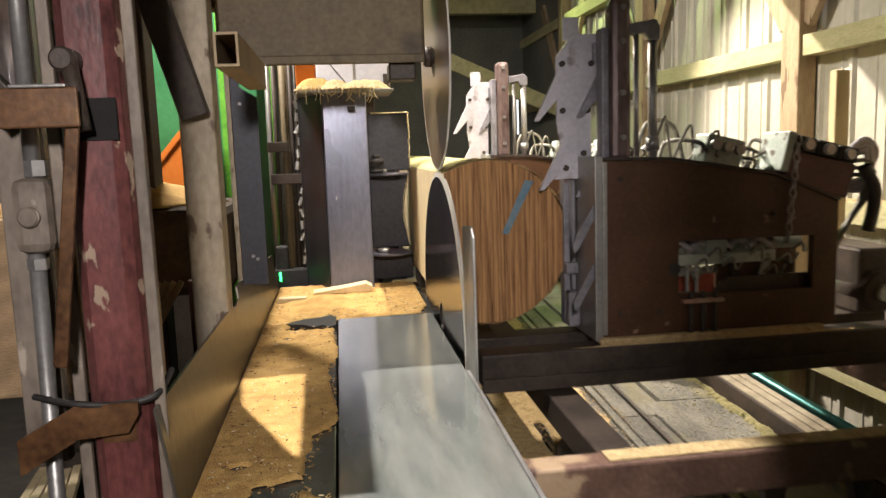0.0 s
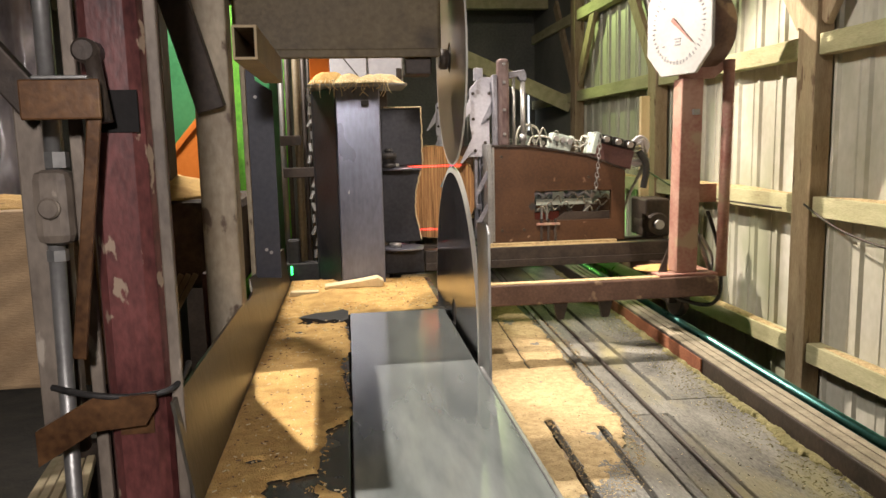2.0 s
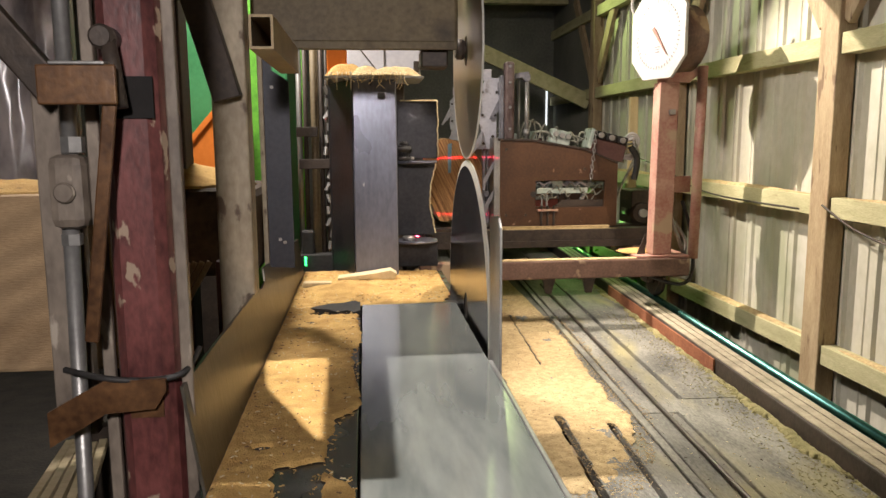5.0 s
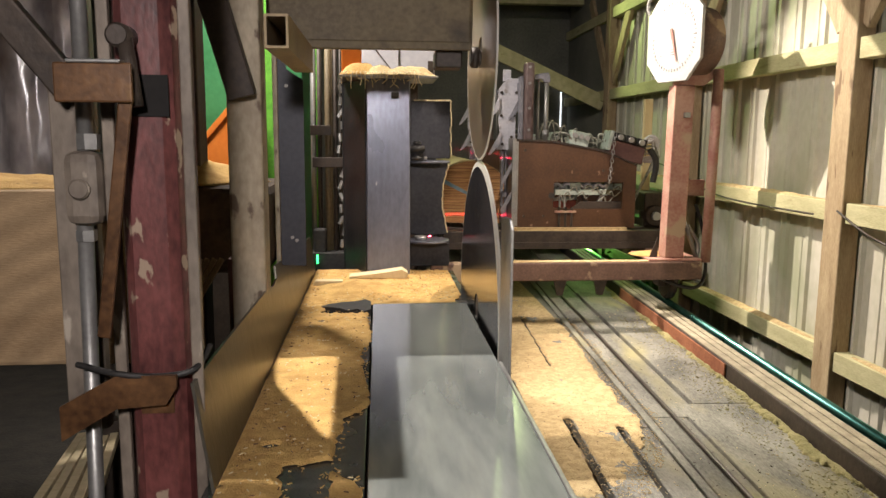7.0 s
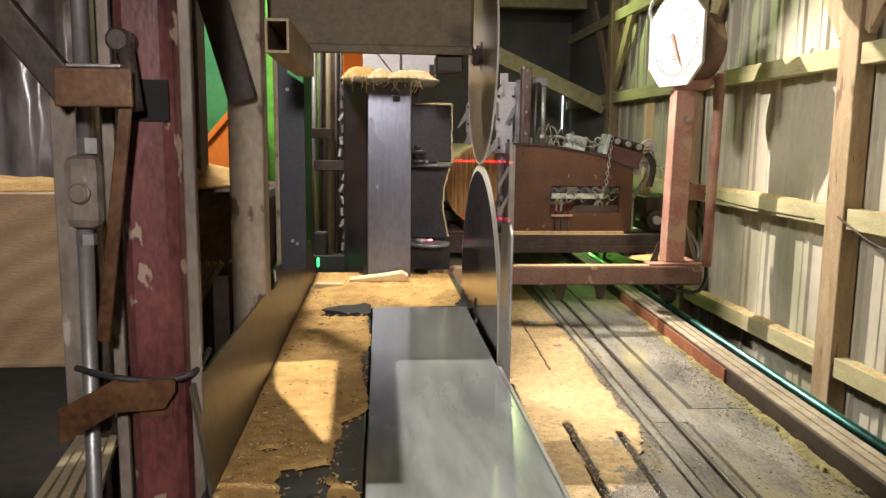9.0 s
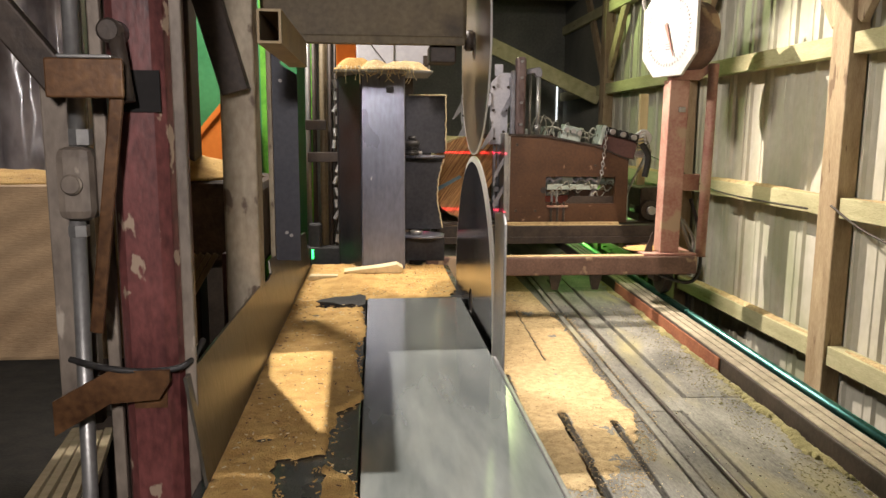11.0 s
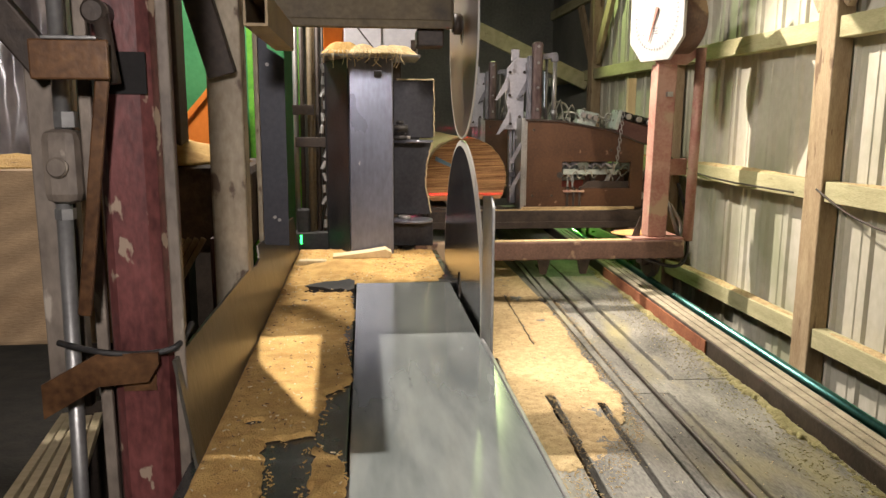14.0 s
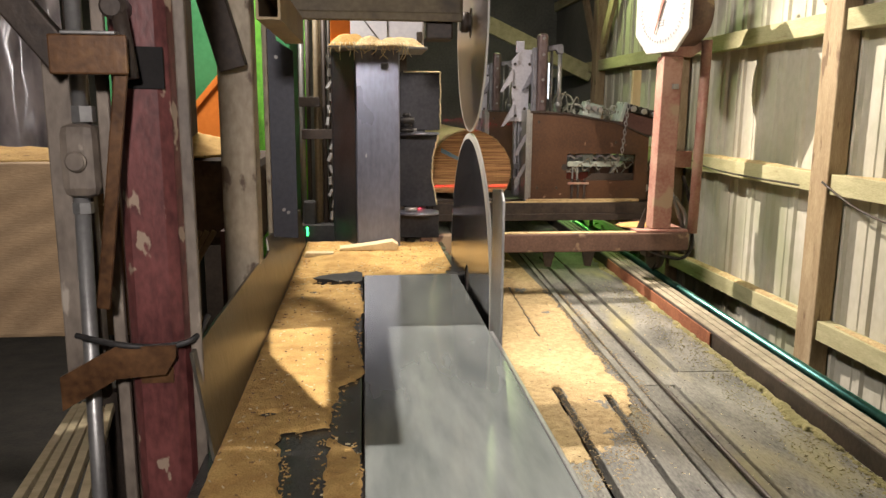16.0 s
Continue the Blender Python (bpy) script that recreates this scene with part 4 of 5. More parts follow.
cab = thing("rear_cabinet", (0.1, 4.3, -0.5), "pale grey machine cabinet behind the tower", "cabinet")
part("body", box(-0.12, 0.31, 4.25, 4.6, 1.47, 1.78, 0.01), M_PALE, cab)
part("pedestal", box(-0.10, 0.22, 4.30, 4.6, -0.5, 1.468, 0.006), M_DARK, cab)
part("latch", box(0.27, 0.30, 4.24, 4.249, 1.50, 1.56, 0.004), M_DARK, cab)
part("door", box(-0.09, 0.11, 4.24, 4.249, 1.40, 1.66, 0.004), M_PALE, cab)
part("seam", beam((-0.02, 4.238, 1.62), (0.10, 4.238, 1.47), 0.004, 0.006, 0), M_DARK, cab)

# ---- loose dust and offcuts on the table ----


def layer(name, x0, x1, y0, y1, z, step, keep, thick, material, label):
    """A sheet of dust over the cells where keep() holds, thinner at its rim."""
    b = bmesh.new()
    nx, ny = int((x1 - x0) / step), int((y1 - y0) / step)
    ok = {(i, j) for i in range(nx) for j in range(ny) if keep(x0 + (i + 0.5) * step, y0 + (j + 0.5) * step)}
    verts = {}

    def vert(i, j):
        if (i, j) not in verts:
            inner = all(c in ok for c in ((i, j), (i - 1, j), (i, j - 1), (i - 1, j - 1)))
            x, y = x0 + i * step, y0 + j * step
            h = thick * (0.7 + 0.9 * noise.noise((x * 9, y * 9, 1.3)) + 0.4 * noise.noise((x * 45, y * 45, 4.0))) if inner else 0.0
            jit = step * 0.35
            verts[i, j] = b.verts.new((x + jit * noise.noise((x * 60, y * 60, 2)), y + jit * noise.noise((x * 60, y * 60, 7)), z + max(0.0, h)))
        return verts[i, j]

    for i, j in ok:
        b.faces.new((vert(i, j), vert(i + 1, j), vert(i + 1, j + 1), vert(i, j + 1))).smooth = True
    for _ in range(3):
        moved = {}
        for v in b.verts:
            near = [e.other_vert(v) for e in v.link_edges if e.is_boundary]
            if len(near) == 2:
                moved[v] = 0.5 * v.co + 0.25 * (near[0].co + near[1].co)
        for v, c in moved.items():
            v.co = c
    return tagged(solo(name, b, material, label, "sawdust"), kind="stuff")


EDGE = ((1.0, -0.03), (1.28, -0.034), (1.355, -0.056), (1.41, -0.10), (1.58, -0.096), (1.68, -0.082), (1.75, -0.031), (1.87, -0.033), (2.07, -0.053), (2.24, -0.057), (2.37, -0.03), (2.69, -0.047), (2.885, -0.035), (2.91, 0.29), (3.05, 0.335), (3.65, 0.335))


def on_table(x, y):
    w = 0.012 * noise.noise((x * 30, y * 30, 0)) + 0.011 * noise.noise((x * 85, y * 85, 0))
    if x + w > np.interp(y, [e[0] for e in EDGE], [e[1] for e in EDGE]):
        return False
    if y < 1.44 + 0.2 * (x + 0.15) + w and -0.20 + 0.1 * (1.44 - y) < x + w < -0.10:
        return False
    if -0.225 < x < -0.035 and abs(y + w - 2.79 - 0.3 * (x + 0.13)) < 0.085 * (x + 0.25) / 0.2:
        return False
    return all(((x - p) / 0.022) ** 2 + ((y - q) / 0.016) ** 2 > 1 for p, q in ((-0.205, 2.624), (-0.215, 2.432), (-0.234, 1.527)))


# raised black strip drawn in place of the dark crack across the table
strip = prism([(-0.225, 2.81), (-0.19, 2.775), (-0.15, 2.765), (-0.12, 2.735), (-0.085, 2.75), (-0.06, 2.715), (-0.036, 2.73), (-0.036, 2.88), (-0.06, 2.90), (-0.10, 2.875), (-0.15, 2.87), (-0.20, 2.83)], 0.4955, 0.513, axis="z")
for v in strip.verts:
    if v.co.z > 0.505:
        v.co.z += 0.006 * noise.noise((v.co.x * 40, v.co.y * 40, 2)) - 0.05 * max(0, -0.17 - v.co.x)
solo("bark_strip", strip, M_BLACK, "raised black strip standing in for a dark crack in the table sawdust", "bark strip", at=(-0.12, 2.8, 0.4955))
for p, q in ((-0.205, 2.624), (-0.215, 2.432), (-0.234, 1.527)):
    solo("table_hole", rod((p, q, 0.4955), (p, q, 0.4972), 0.024, seg=14), M_BLACK, "small dark hole in the table", "hole", kind="structure")
layer("table_sawdust", -0.308, 0.335, 0.95, 3.63, 0.4975, 0.006, on_table, 0.010, M_DUST, "layer of golden sawdust spread over the table")
def rim_spot(rng):
    f, y = rng.random() ** 2 * 0.2, rng.uniform(1.4, 4.6)
    return 1.655 + 0.047 * (y - 3.7) - f, y


solo("dust_ridge", lump(-0.1, 3.2, 0.499, 0.2, 0.16, 0.03, 4, 26), M_DUST, "low ridge of sawdust at the table end", "sawdust", kind="stuff")
slab = thing("wood_slab", (0, 3.44, 0.5), "pale split wood slab lying in sawdust", "wood offcut")
part("slab", prism([(-0.14, 0.507), (0.12, 0.507), (0.128, 0.53), (0.10, 0.548), (0.02, 0.535), (-0.14, 0.516)], 3.38, 3.46, bev=0.002), M_SAWN, slab)
solo("wood_chip", prism([(-0.29, 0.508), (-0.17, 0.508), (-0.16, 0.528), (-0.28, 0.53)], 3.22, 3.26, bev=0.003), M_SAWN, "short pale wood offcut in the dust", "wood offcut", at=(-0.2, 3.2, 0.508))


def on_deck(x, y):
    w = 0.07 * noise.noise((x * 6, y * 6, 3)) + 0.05 * noise.noise((x * 25, y * 25, 3)) + 0.04 * noise.noise((x * 70, y * 70, 3))
    u = x - SKEW * (y - 4)
    if any(abs(u - q) < h and a < y < m for q, h, a, m in ((0.648, 0.012, 3.05, 3.4), (0.81, 0.019, 0, 2.9), (1.0, 0.017, 0, 2.8), (0.87, 0.004, 3.6, 4.7), (1.165, 0.01, 0, 9))):
        return False
    return u + 0.35 * w < np.interp(y, (2.4, 2.75, 6), (0.95, 1.085, 1.10)) and y + w > 2.25 + 0.9 * max(0, x - 0.72)


layer("deck_sawdust", 0.41, 1.12, 2.2, 6.5, 0.0066, 0.008, on_deck, 0.008, M_DUST2, "pale sawdust drifted over the deck planks")


def by_rail(x, y):
    f = 1.66 + 0.047 * (y - 3.7) - x
    return 0 < f < 0.035 + 0.05 * noise.noise((0, y * 3, 5)) + 0.03 * noise.noise((x * 30, y * 40, 5)) + 0.03 * noise.noise((x * 110, y * 100, 5))


layer("rail_dust", 1.40, 1.80, 1.3, 7.0, 0.0085, 0.006, by_rail, 0.012, M_MOSS, "damp mossy dust along the rail")



def chips(name, count, seed, spot, z, material, label):
    """Many small slivers strewn flat."""
    rng = random.Random(seed)
    b = bmesh.new()
    made = 0
    while made < count:
        x, y = spot(rng)
        if x is None:
            continue
        made += 1
        a, ln, w = rng.uniform(0, math.pi), rng.uniform(0.003, 0.011), rng.uniform(0.001, 0.0022)
        dx, dy, sx, sy = math.cos(a) * ln / 2, math.sin(a) * ln / 2, -math.sin(a) * w / 2, math.cos(a) * w / 2
        zz = z + rng.uniform(0.001, 0.004)
        lo = [b.verts.new((x + p * dx + q * sx, y + p * dy + q * sy, zz - 0.001)) for p, q in ((-1, -1), (1, -1), (1, 1), (-1, 1))]
        hi = [b.verts.new((v.co.x, v.co.y, zz + 0.001)) for v in lo]
        b.faces.new(hi)
        for i in range(4):
            b.faces.new((lo[i], lo[(i + 1) % 4], hi[(i + 1) % 4], hi[i]))
    return solo(name, b, material, label, "wood chips", kind="stuff")


def table_spot(rng):
    x, y = rng.uniform(-0.30, 0.32), rng.uniform(1.1, 3.6)
    return (x, y) if on_table(x, y) else (None, None)


def deck_spot(rng):
    return rng.uniform(0.43, 1.64), rng.uniform(1.4, 4.8)


def fleck_spot(rng):
    x, y = rng.uniform(-0.30, -0.036), rng.uniform(1.05, 2.9)
    near = any(on_table(x + p, y + q) for p, q in ((-0.02, 0), (0.02, 0), (0, 0.03), (0, -0.03)))
    return (x, y) if near and not on_table(x, y) else (None, None)


chips("table_flecks", 200, 27, fleck_spot, 0.497, M_DUST, "loose sawdust flecks on the bare table steel")
chips("table_chips", 260, 21, table_spot, 0.506, M_RUST, "dark bark slivers strewn in the table sawdust")
chips("pale_chips", 420, 22, table_spot, 0.507, M_SAWN, "pale wood slivers strewn in the table sawdust")
chips("deck_chips", 600, 23, deck_spot, 0.011, M_SAWN, "pale wood slivers strewn on the deck")
chips("bark_chips", 350, 24, deck_spot, 0.011, M_ROUGHBARK, "dark bark slivers strewn on the deck")



def edge_spot(rng):
    x, y = rng.uniform(0.43, 1.2), rng.uniform(1.7, 4.6)
    near = any(on_deck(x + p, y + q) for p, q in ((-0.09, 0), (0, 0.09), (0, 0.2), (0.05, 0)))
    return (x, y) if near and not on_deck(x, y) else (None, None)


chips("rail_chips", 2400, 26, rim_spot, 0.010, M_MOSS, "damp dust flecks scattered along the rail")
chips("drifted_chips", 2200, 25, edge_spot, 0.010, M_DUST2, "pale sawdust flecks scattered at the edge of the drift")

# ---- knee machinery ----


def fit_knee(k, ky):
    def o(u):
        return KX + u

    part("top_flange", prism([(o(0.0), 1.126), (o(0.24), 1.118), (o(0.61), 1.056), (o(0.86), 0.956), (o(0.86), 0.966), (o(0.61), 1.066), (o(0.24), 1.128), (o(0.0), 1.136)], ky - 0.012, ky + 0.28), M_DARK, k)
    tilt = Matrix.Translation((o(0.46), ky + 0.1, 1.14)) @ pose(0, 0, 0, 0, 14, 0)
    b = box(-0.07, 0.07, -0.05, 0.05, -0.05, 0.05, 0.008)
    b.transform(tilt)
    part("valve_block", b, M_MACH, k, "grey-green hydraulic valve casting")
    for u in (-0.045, 0.0, 0.045):
        b = rod((u, -0.075, 0.015), (u, -0.051, 0.015), 0.018, seg=12)
        b.transform(tilt)
        part("valve_cap", b, M_GREY, k)
    tilt = Matrix.Translation((o(0.79), ky + 0.08, 1.08)) @ pose(0, 0, 0, 0, 14, 0)
    b = box(-0.13, 0.13, -0.08, 0.08, -0.09, 0.03, 0.008)
    b.transform(tilt)
    part("valve_bank", b, M_MAROON, k, "dark maroon solenoid valve bank")
    for u in (-0.115, -0.033, 0.049):
        b = box(u, u + 0.078, -0.085, 0.07, 0.032, 0.085, 0.008)
        b.transform(tilt)
        part("solenoid", b, M_BLACK, k)
    b = box(-0.15, -0.121, -0.09, 0.08, -0.05, 0.09, 0.006)
    b.transform(tilt)
    part("end_cap", b, M_MACH, k)
    for u in (-0.075, 0.005, 0.085):
        b = rod((u, -0.105, 0.058), (u, -0.086, 0.058), 0.021, seg=14, bev=0.004)
        b.transform(tilt)
        part("knob", b, M_GREY, k)
    rng = random.Random(5)
    for i in range(16):
        x0 = o(0.18 + 0.042 * i)
        x1 = x0 + rng.uniform(0.09, 0.24)
        zz = 1.11 - 0.009 * i
        part("hose", hose([(x0, ky + 0.16, zz), (x0 + 0.04, ky + rng.uniform(0.04, 0.2), zz + 0.04 + 0.12 * rng.random()), (x1 - 0.03, ky + rng.uniform(0.04, 0.2), zz + 0.05 + 0.10 * rng.random()), (x1, ky + 0.16, zz - 0.02)], rng.choice((0.005, 0.0065, 0.008)), 7), M_HOSE, k)
    for i in range(5):
        part("hose", hose([(o(0.90), ky + 0.05, 1.12 - 0.02 * i), (o(0.98 + 0.012 * i), ky + 0.03, 1.14 - 0.03 * i), (o(1.0 - 0.015 * i), ky + 0.06, 0.98 - 0.03 * i), (o(0.92 - 0.01 * i), ky + 0.1, 0.80 - 0.03 * i)], 0.008, 7), M_HOSE, k)
    # slack chain hanging over the plate
    for i in range(12):
        f = i / 11
        c = Vector((o(0.69 - 0.03 * f), ky - 0.02, 1.17 - 0.33 * f))
        b = bmesh.new()
        pts = [(0.010 * math.cos(a), 0.0, 0.020 * math.sin(a)) for a in [2 * math.pi * q / 8 for q in range(9)]]
        b = hose(pts, 0.0032, 5, steps=1)
        b.transform(Matrix.Translation(c) @ pose(0, 0, 0, 0, -5, 80 * (i % 2)))
        part("chain_link", b, M_GREY, k)
    # linkage seen through the opening
    part("cross_cylinder", rod((o(0.28), ky + 0.13, 0.80), (o(0.80), ky + 0.13, 0.80), 0.022), M_MACH, k)
    part("ram", rod((o(0.10), ky + 0.1, 0.70), (o(0.46), ky + 0.1, 0.72), 0.014), M_GREY, k)
    part("clevis", box(o(0.40), o(0.48), ky + 0.06, ky + 0.18, 0.76, 0.835, 0.006), M_MACH, k)
    part("lever", beam((o(0.47), ky + 0.08, 0.82), (o(0.55), ky + 0.08, 0.64), 0.02, 0.03), M_DARK, k)
    part("lever", beam((o(0.68), ky + 0.09, 0.82), (o(0.61), ky + 0.09, 0.66), 0.02, 0.03), M_GREY, k)
    part("inner_plate", box(o(0.46), o(0.76), ky + 0.10, ky + 0.12, 0.64, 0.74, 0.004), M_KNEE, k)
    part("bore", rod((o(0.255), ky - 0.0015, 0.745), (o(0.255), ky - 0.0003, 0.745), 0.022, seg=20), M_BLACK, k, "round dark bore")
    part("edge_angle", box(o(-0.001), o(0.014), ky - 0.006, ky - 0.0005, 0.53, 1.12, 0.002), M_GREY, k, "bright worn edge")
    part("lower_web", prism([(o(0.42), 0.53), (o(0.78), 0.53), (o(0.78), 0.70), (o(0.47), 0.70), (o(0.42), 0.66)], ky + 0.032, ky + 0.044), M_DARK, k)
    for u, z in ((0.06, 0.60), (0.06, 1.06), (0.20, 0.60), (0.62, 0.92)):
        part("plate_bolt", rod((o(u), ky - 0.008, z), (o(u), ky, z), 0.010, seg=6), M_DARK, k)
    for i in range(9):
        x, z = o(0.30 + 0.052 * i), 0.70 + 0.12 * rng.random()
        part("hose", hose([(x, ky + 0.05, z), (x + 0.03, ky + 0.03, z + 0.03), (x + 0.06, ky + 0.06, z - 0.03 * rng.random()), (x + 0.11, ky + 0.09, z + 0.02)], 0.005, 6), M_HOSE, k)
    for u in (0.31, 0.355, 0.40):
        part("stop_bolt", rod((o(u), ky - 0.012, 0.52), (o(u), ky - 0.012, 0.665), 0.009, seg=8), M_DARK, k)
    part("stop_plate", box(o(0.28), o(0.43), ky - 0.022, ky - 0.001, 0.625, 0.64, 0.002), M_REDDUST, k)
    for i in range(4):
        part("hose", hose([(o(0.30 + 0.1 * i), ky + 0.2, 0.84), (o(0.34 + 0.1 * i), ky + 0.15, 0.77), (o(0.40 + 0.1 * i), ky + 0.17, 0.83)], 0.008, 6), M_HOSE, k)
    part("red_panel", box(o(0.27), o(0.50), ky + 0.16, ky + 0.18, 0.60, 0.70, 0.004), M_CRIMSON, k, "bright red panel")
    for x in (0.33, 0.365):
        part("push_rod", rod((o(x), ky + 0.06, 0.52), (o(x), ky + 0.06, 0.80), 0.008, seg=8), M_GREY, k)
    part("channel", box(o(0.29), o(0.66), ky + 0.05, ky + 0.09, 0.745, 0.785, 0.004), M_MACH, k)
    for i in range(5):
        x = o(0.28 + 0.075 * i)
        part("pipe", hose([(x, ky + 0.11, 0.79), (x + 0.03, ky + 0.08, 0.825), (x + 0.07, ky + 0.08, 0.80), (x + 0.10, ky + 0.12, 0.83)], 0.010, 7), M_PALE, k)
    # coils of pale hose beside the valve bank
    for i in range(3):
        part("hose", hose([(o(0.88), ky + 0.02 + 0.03 * i, 1.10), (o(0.96), ky + 0.02, 1.165 - 0.02 * i), (o(1.02 - 0.02 * i), ky + 0.03, 1.12), (o(0.99), ky + 0.05, 1.03 - 0.02 * i), (o(0.88), ky + 0.08, 1.0)], 0.010, 7), M_PALE, k)
    part("hose_sleeve", hose([(o(0.95), ky + 0.0, 1.07), (o(1.0), ky + 0.0, 0.98), (o(0.985), ky + 0.01, 0.84)], 0.022, 9), M_BLACK, k)


fit_knee(knee, KY)
fit_knee(knee2, 7.05)
KS = 5.0 / 5.2
for k in (knee, knee2):
    o = ORIGIN[k.name]
    k.scale = (KS, KS, KS)
    k.location = Vector((o.x * KS, o.y * KS, 1.15 + (o.z - 1.15) * KS)) - ORIGIN[carriage.name]

# carriage: running gear, dust, hoses
part("bunk_face", box(0.42, 1.99, 4.935, 4.948, 0.405, 0.45, 0.003), M_DARK, carriage)
part("bunk_dust", lump(1.25, 4.965, 0.5255, 0.5, 0.014, 0.008, 6, 26), M_DUST2, carriage)
part("beam_dust", box(0.62, 1.62, 4.35, 4.41, 0.4105, 0.416, 0.002), M_DUST2, carriage)
part("plate_dust", lump(1.70, 4.57, 0.4255, 0.14, 0.12, 0.02, 8), M_DUST, carriage)
part("gear_motor", rod((1.93, 5.11, 0.61), (1.93, 5.35, 0.61), 0.075, seg=20, bev=0.008), M_DARK, carriage)
part("motor_box", box(1.86, 2.02, 5.14, 5.4, 0.527, 0.77, 0.012), M_DARK, carriage)
part("motor_cap", rod((1.93, 5.08, 0.61), (1.93, 5.11, 0.61), 0.03, seg=16), M_GREY, carriage)
part("link_bar", box(1.86, 1.985, 4.46, 4.48, 0.80, 0.90, 0.003), M_REDDUST, carriage)
part("stand_clip", box(1.80, 1.835, 4.37, 4.394, 1.27, 1.30, 0.002), M_GREY, carriage)
part("sensor_cable", hose([(1.93, 4.45, 0.75), (1.99, 4.44, 0.55), (2.0, 4.42, 0.32), (1.93, 4.40, 0.24), (1.80, 4.45, 0.26), (1.72, 4.5, 0.30)], 0.011), M_BLACK, carriage)
part("sensor_cable", hose([(1.90, 4.48, 0.62), (1.97, 4.47, 0.50), (1.96, 4.46, 0.40)], 0.009), M_GREY, carriage)
part("brace_rod", rod((1.86, 4.5, 0.70), (1.95, 4.44, 0.42), 0.012), M_GREY, carriage)
for x in (1.05, 1.30):
    part("hanger", prism([(x, 0.298), (x + 0.08, 0.298), (x + 0.055, 0.2), (x + 0.02, 0.2)], 4.40, 4.43), M_DARK, carriage)
for y in (4.7, 7.9):
    part("wheel", rod((1.85, y, 0.235), (1.905, y, 0.235), 0.124, seg=28, bev=0.01), M_DARK, carriage)
    part("axle_box", box(1.80, 1.848, y - 0.06, y + 0.06, 0.2, 0.312, 0.006), M_DARK, carriage)
    part("wheel", rod((0.63, y, 0.18), (0.70, y, 0.18), 0.16, seg=28, bev=0.01), M_DARK, carriage)

# dial face: ring of ticks, bars of small print, needle
for k in range(48):
    a = 2 * math.pi * k / 48
    b = box(-0.003, 0.003, -0.0225, -0.0202, 0.186 if k % 4 else 0.178, 0.202)
    b.transform(dm @ pose(0, 0, 0, 0, math.degrees(a), 0))
    part("tick", b, M_INK, dial)
for u, v, w in ((0, -0.07, 0.05), (0, -0.085, 0.04), (0.0, -0.10, 0.045), (-0.11, 0.10, 0.012), (0.1, 0.12, 0.012), (-0.11, -0.10, 0.012)):
    b = box(u - w / 2, u + w / 2, -0.0222, -0.0202, v - 0.003, v + 0.003)
    b.transform(dm)
    part("print_bar", b, M_INK, dial)
b = prism([(-0.012, 0.05), (0.012, 0.05), (0.010, 0.0), (0.002, -0.155), (-0.002, -0.155), (-0.010, 0.0)], -0.030, -0.026)
b.transform(dm)
needle = part("needle", b, M_NEEDLE, dial, "faded red needle", at=dm.translation)
b = hose([(-0.25, -0.005, 0.15), (-0.24, -0.03, 0.22), (-0.13, -0.05, 0.30), (0.0, 0.0, 0.32), (0.1, 0.06, 0.30)], 0.010)
b.transform(dm)
part("lead", b, M_WHITE, dial)

# laser heads that throw thin lines on the log's end
for z in (1.006, 0.615):
    lz = thing("laser_head", (0.25, 3.9, z), "small black line laser head", "laser")
    m = look((0.25, 3.9, z), (0.64, 5.2, z))
    for s in (-1, 1):
        b = box(-0.03, 0.03, -0.0165 + s * 0.01675, 0.0165 + s * 0.01675, -0.06, -0.05)
        b.transform(m)
        part("slit_jaw", b, M_BLACK, lz)
    b = box(-0.004, 0.004, -0.02, -0.016, -0.06, 0.02)
    b.transform(m)
    part("holder", b, M_BLACK, lz)
    part("bracket", box(0.135, 0.25, 3.885, 3.915, z - 0.045, z - 0.03), M_DARK, lz)
    part("pole", rod((0.19, 3.9, -0.5), (0.19, 3.9, z - 0.045), 0.012), M_DARK, lz)
    L = lamp("laser_lamp", (0.25, 3.9, z), (0.64, 5.2, z), 500, (1.0, 0.02, 0.06), 0.0, 27, 0.0)

# bright leaves glimpsed under the carriage through the open far side
leaves = bmesh.new()
rng = random.Random(2)
for i in range(260):
    c = Vector((1.95 + 0.3 * rng.random(), 5.8 + 2.6 * rng.random(), -0.45 + 0.5 * rng.random()))
    leaf = bmesh.new()
    vs = [leaf.verts.new(v) for v in ((0, 0, 0), (0.03, 0.012, 0.01), (0.07, 0, 0), (0.03, -0.012, 0.01))]
    leaf.faces.new(vs)
    leaf.transform(Matrix.Translation(c) @ pose(0, 0, 0, rng.uniform(-60, 60), rng.uniform(-60, 60), rng.uniform(0, 360)))
    join(leaves, leaf)
solo("weeds", leaves, M_LIME, "lime green weeds growing beside the rail", "weeds", kind="stuff")


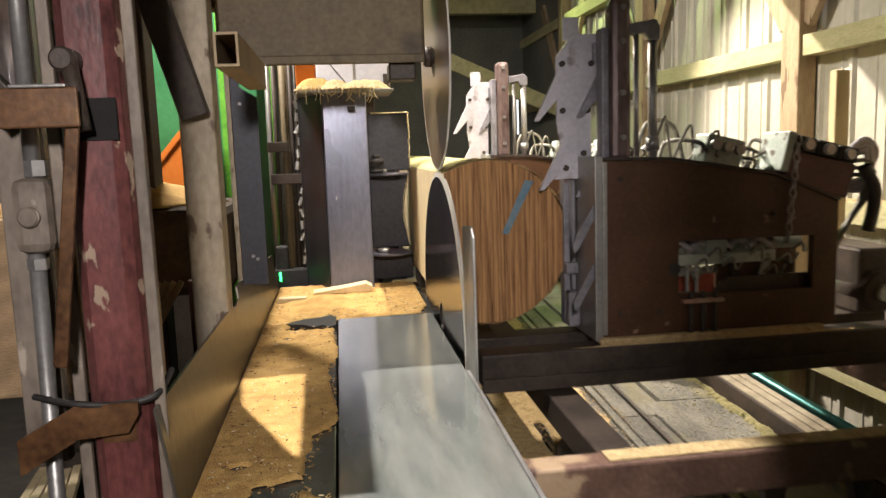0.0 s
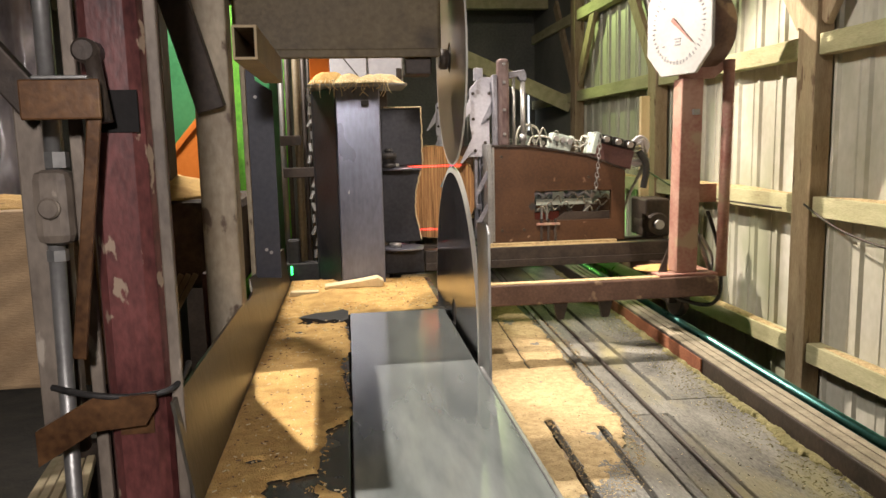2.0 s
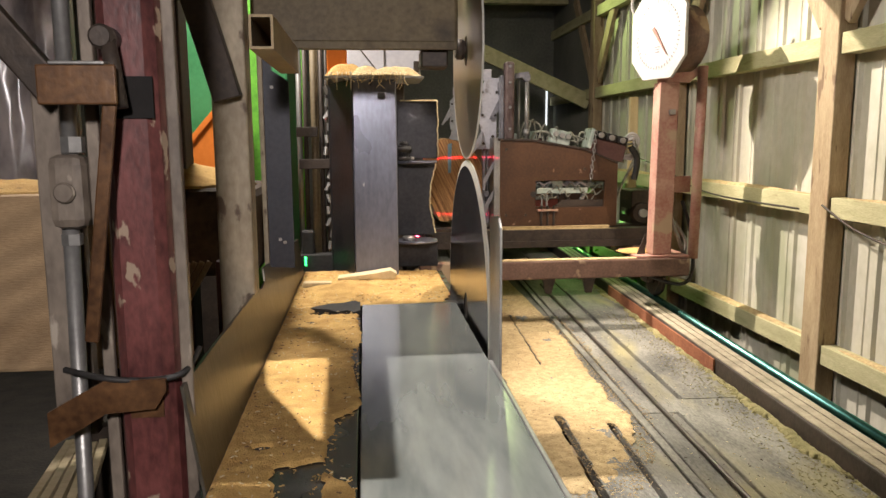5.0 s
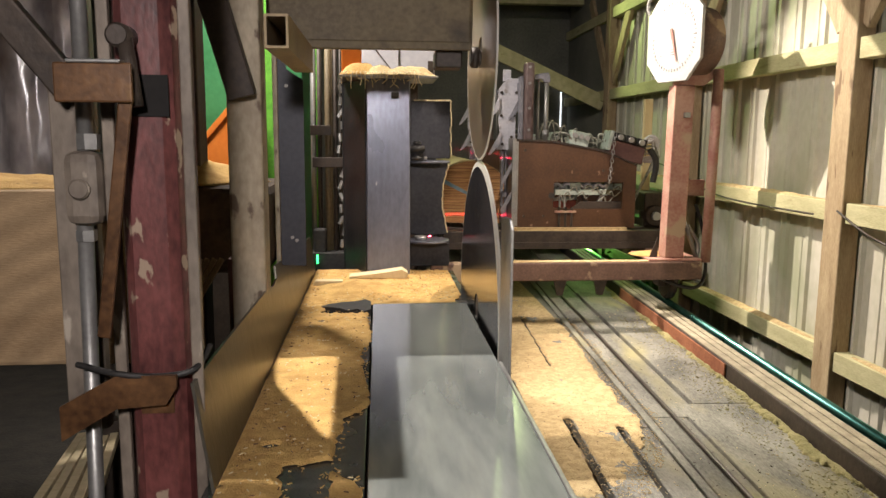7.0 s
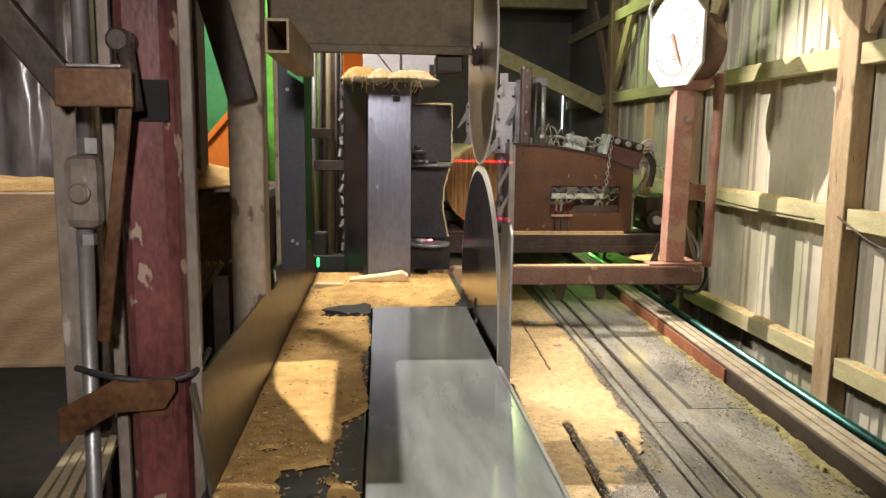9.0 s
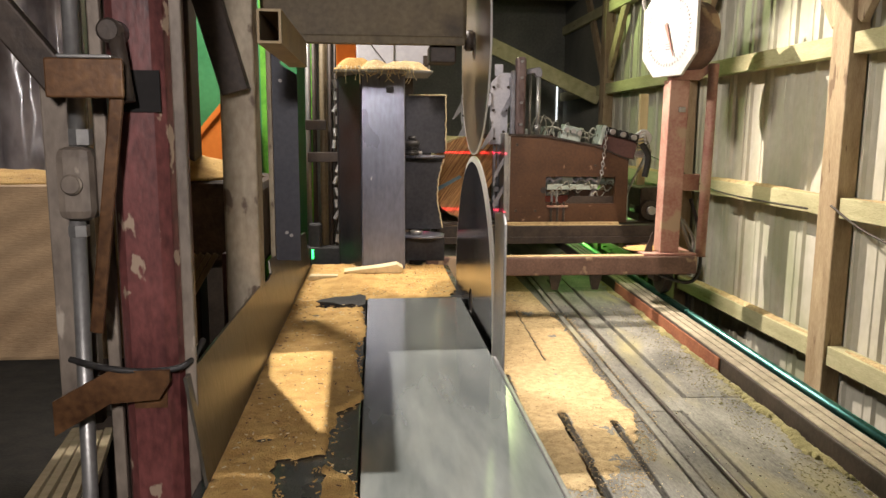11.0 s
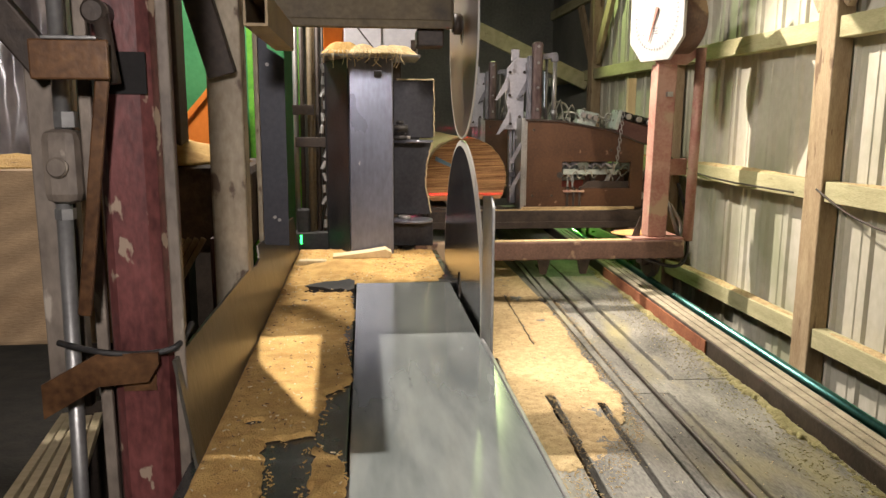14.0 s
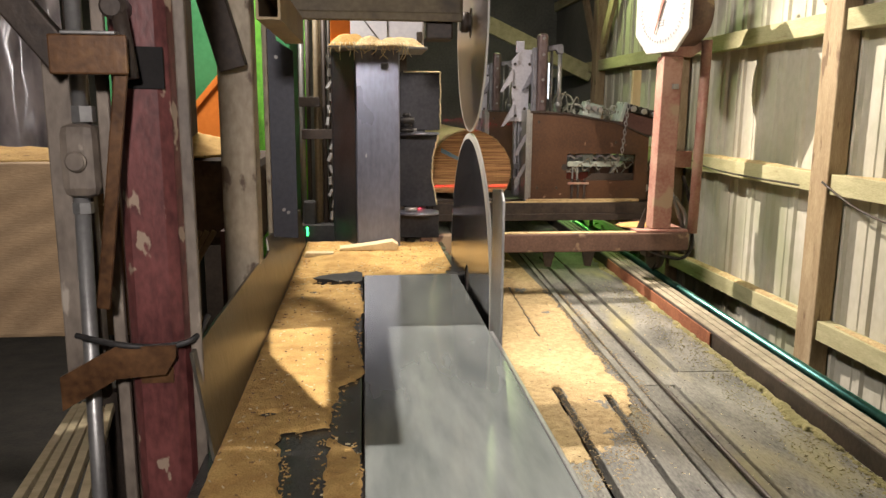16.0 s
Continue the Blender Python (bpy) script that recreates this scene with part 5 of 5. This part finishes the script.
def motions():
    run = [(0.0, -2.67), (0.5, -2.11), (1.0, -1.60), (1.5, -1.075), (2.0, -0.55), (2.5, -0.11), (2.8, -0.03), (3.0, -0.01), (3.5, 0.0), (9.0, 0.0), (16.0, 0.0)]
    walk(carriage, [(t, pose(CX, CY + d, 0.1 + 0.0155 * d)) for t, d in run])
    slide = [(0.0, -0.045), (2.5, -0.045), (4.0, -0.047), (4.3, -0.045), (6.2, 0.06), (6.5, 0.06), (7.0, 0.03), (7.5, 0.02), (8.0, 0.01), (8.5, -0.01), (9.0, 0.0), (11.5, 0.01), (12.0, 0.05), (12.5, 0.09), (13.0, 0.14), (13.5, 0.18), (14.0, 0.20), (16.0, 0.20)]
    for k in (knee, knee2):
        base = k.location.copy()
        walk(k, [(t, pose(base.x + d, base.y, base.z)) for t, d in slide])

    def log_pose(t, x, z, a):
        d = np.interp(t, [r[0] for r in run], [r[1] for r in run])
        return (t, pose(x, 5.1 + d, z + 0.0155 * d, 0, -a, 0))

    rows = [(t, 0.499, 0.855, 180) for t, d in run if t <= 3.5]
    rows += [(4.3, 0.50, 0.855, 180), (5.3, 0.56, 0.84, 225), (6.2, 0.635, 0.70, 268), (7.2, 0.635, 0.70, 270), (7.6, 0.66, 0.79, 305), (8.1, 0.735, 0.83, 355), (8.5, 0.74, 0.835, 360), (9.2, 0.745, 0.835, 360), (11.3, 0.655, 0.83, 321), (12.0, 0.655, 0.83, 318), (12.5, 0.665, 0.83, 317), (13.2, 0.69, 0.81, 310), (13.8, 0.705, 0.745, 282), (14.1, 0.712, 0.715, 270), (16.0, 0.712, 0.715, 270)]
    base = needle.location.copy()
    turn = Matrix.Translation(base) @ pose(0, 0, 0, 0, 0, -TURN)
    back = pose(0, 0, 0, 0, 0, TURN)
    for_needle = [(0.0, -58), (1.5, -52), (3.5, -45), (4.3, -44), (6.5, -20), (7.0, -18), (9.0, -26), (11.5, -20), (12.5, -2), (13.5, 14), (14.2, 20), (16.0, 20)]
    walk(needle, [(t, turn @ pose(0, 0, 0, 0, a, 0) @ back) for t, a in for_needle])
    for s in (saw_low, saw_top):
        c = s.location.copy()
        walk(s, [(k / 10, pose(c.x, c.y, c.z, 85 * k % 360, 0, 0)) for k in range(161)])
    walk(log, [log_pose(*r) for r in rows])


motions()
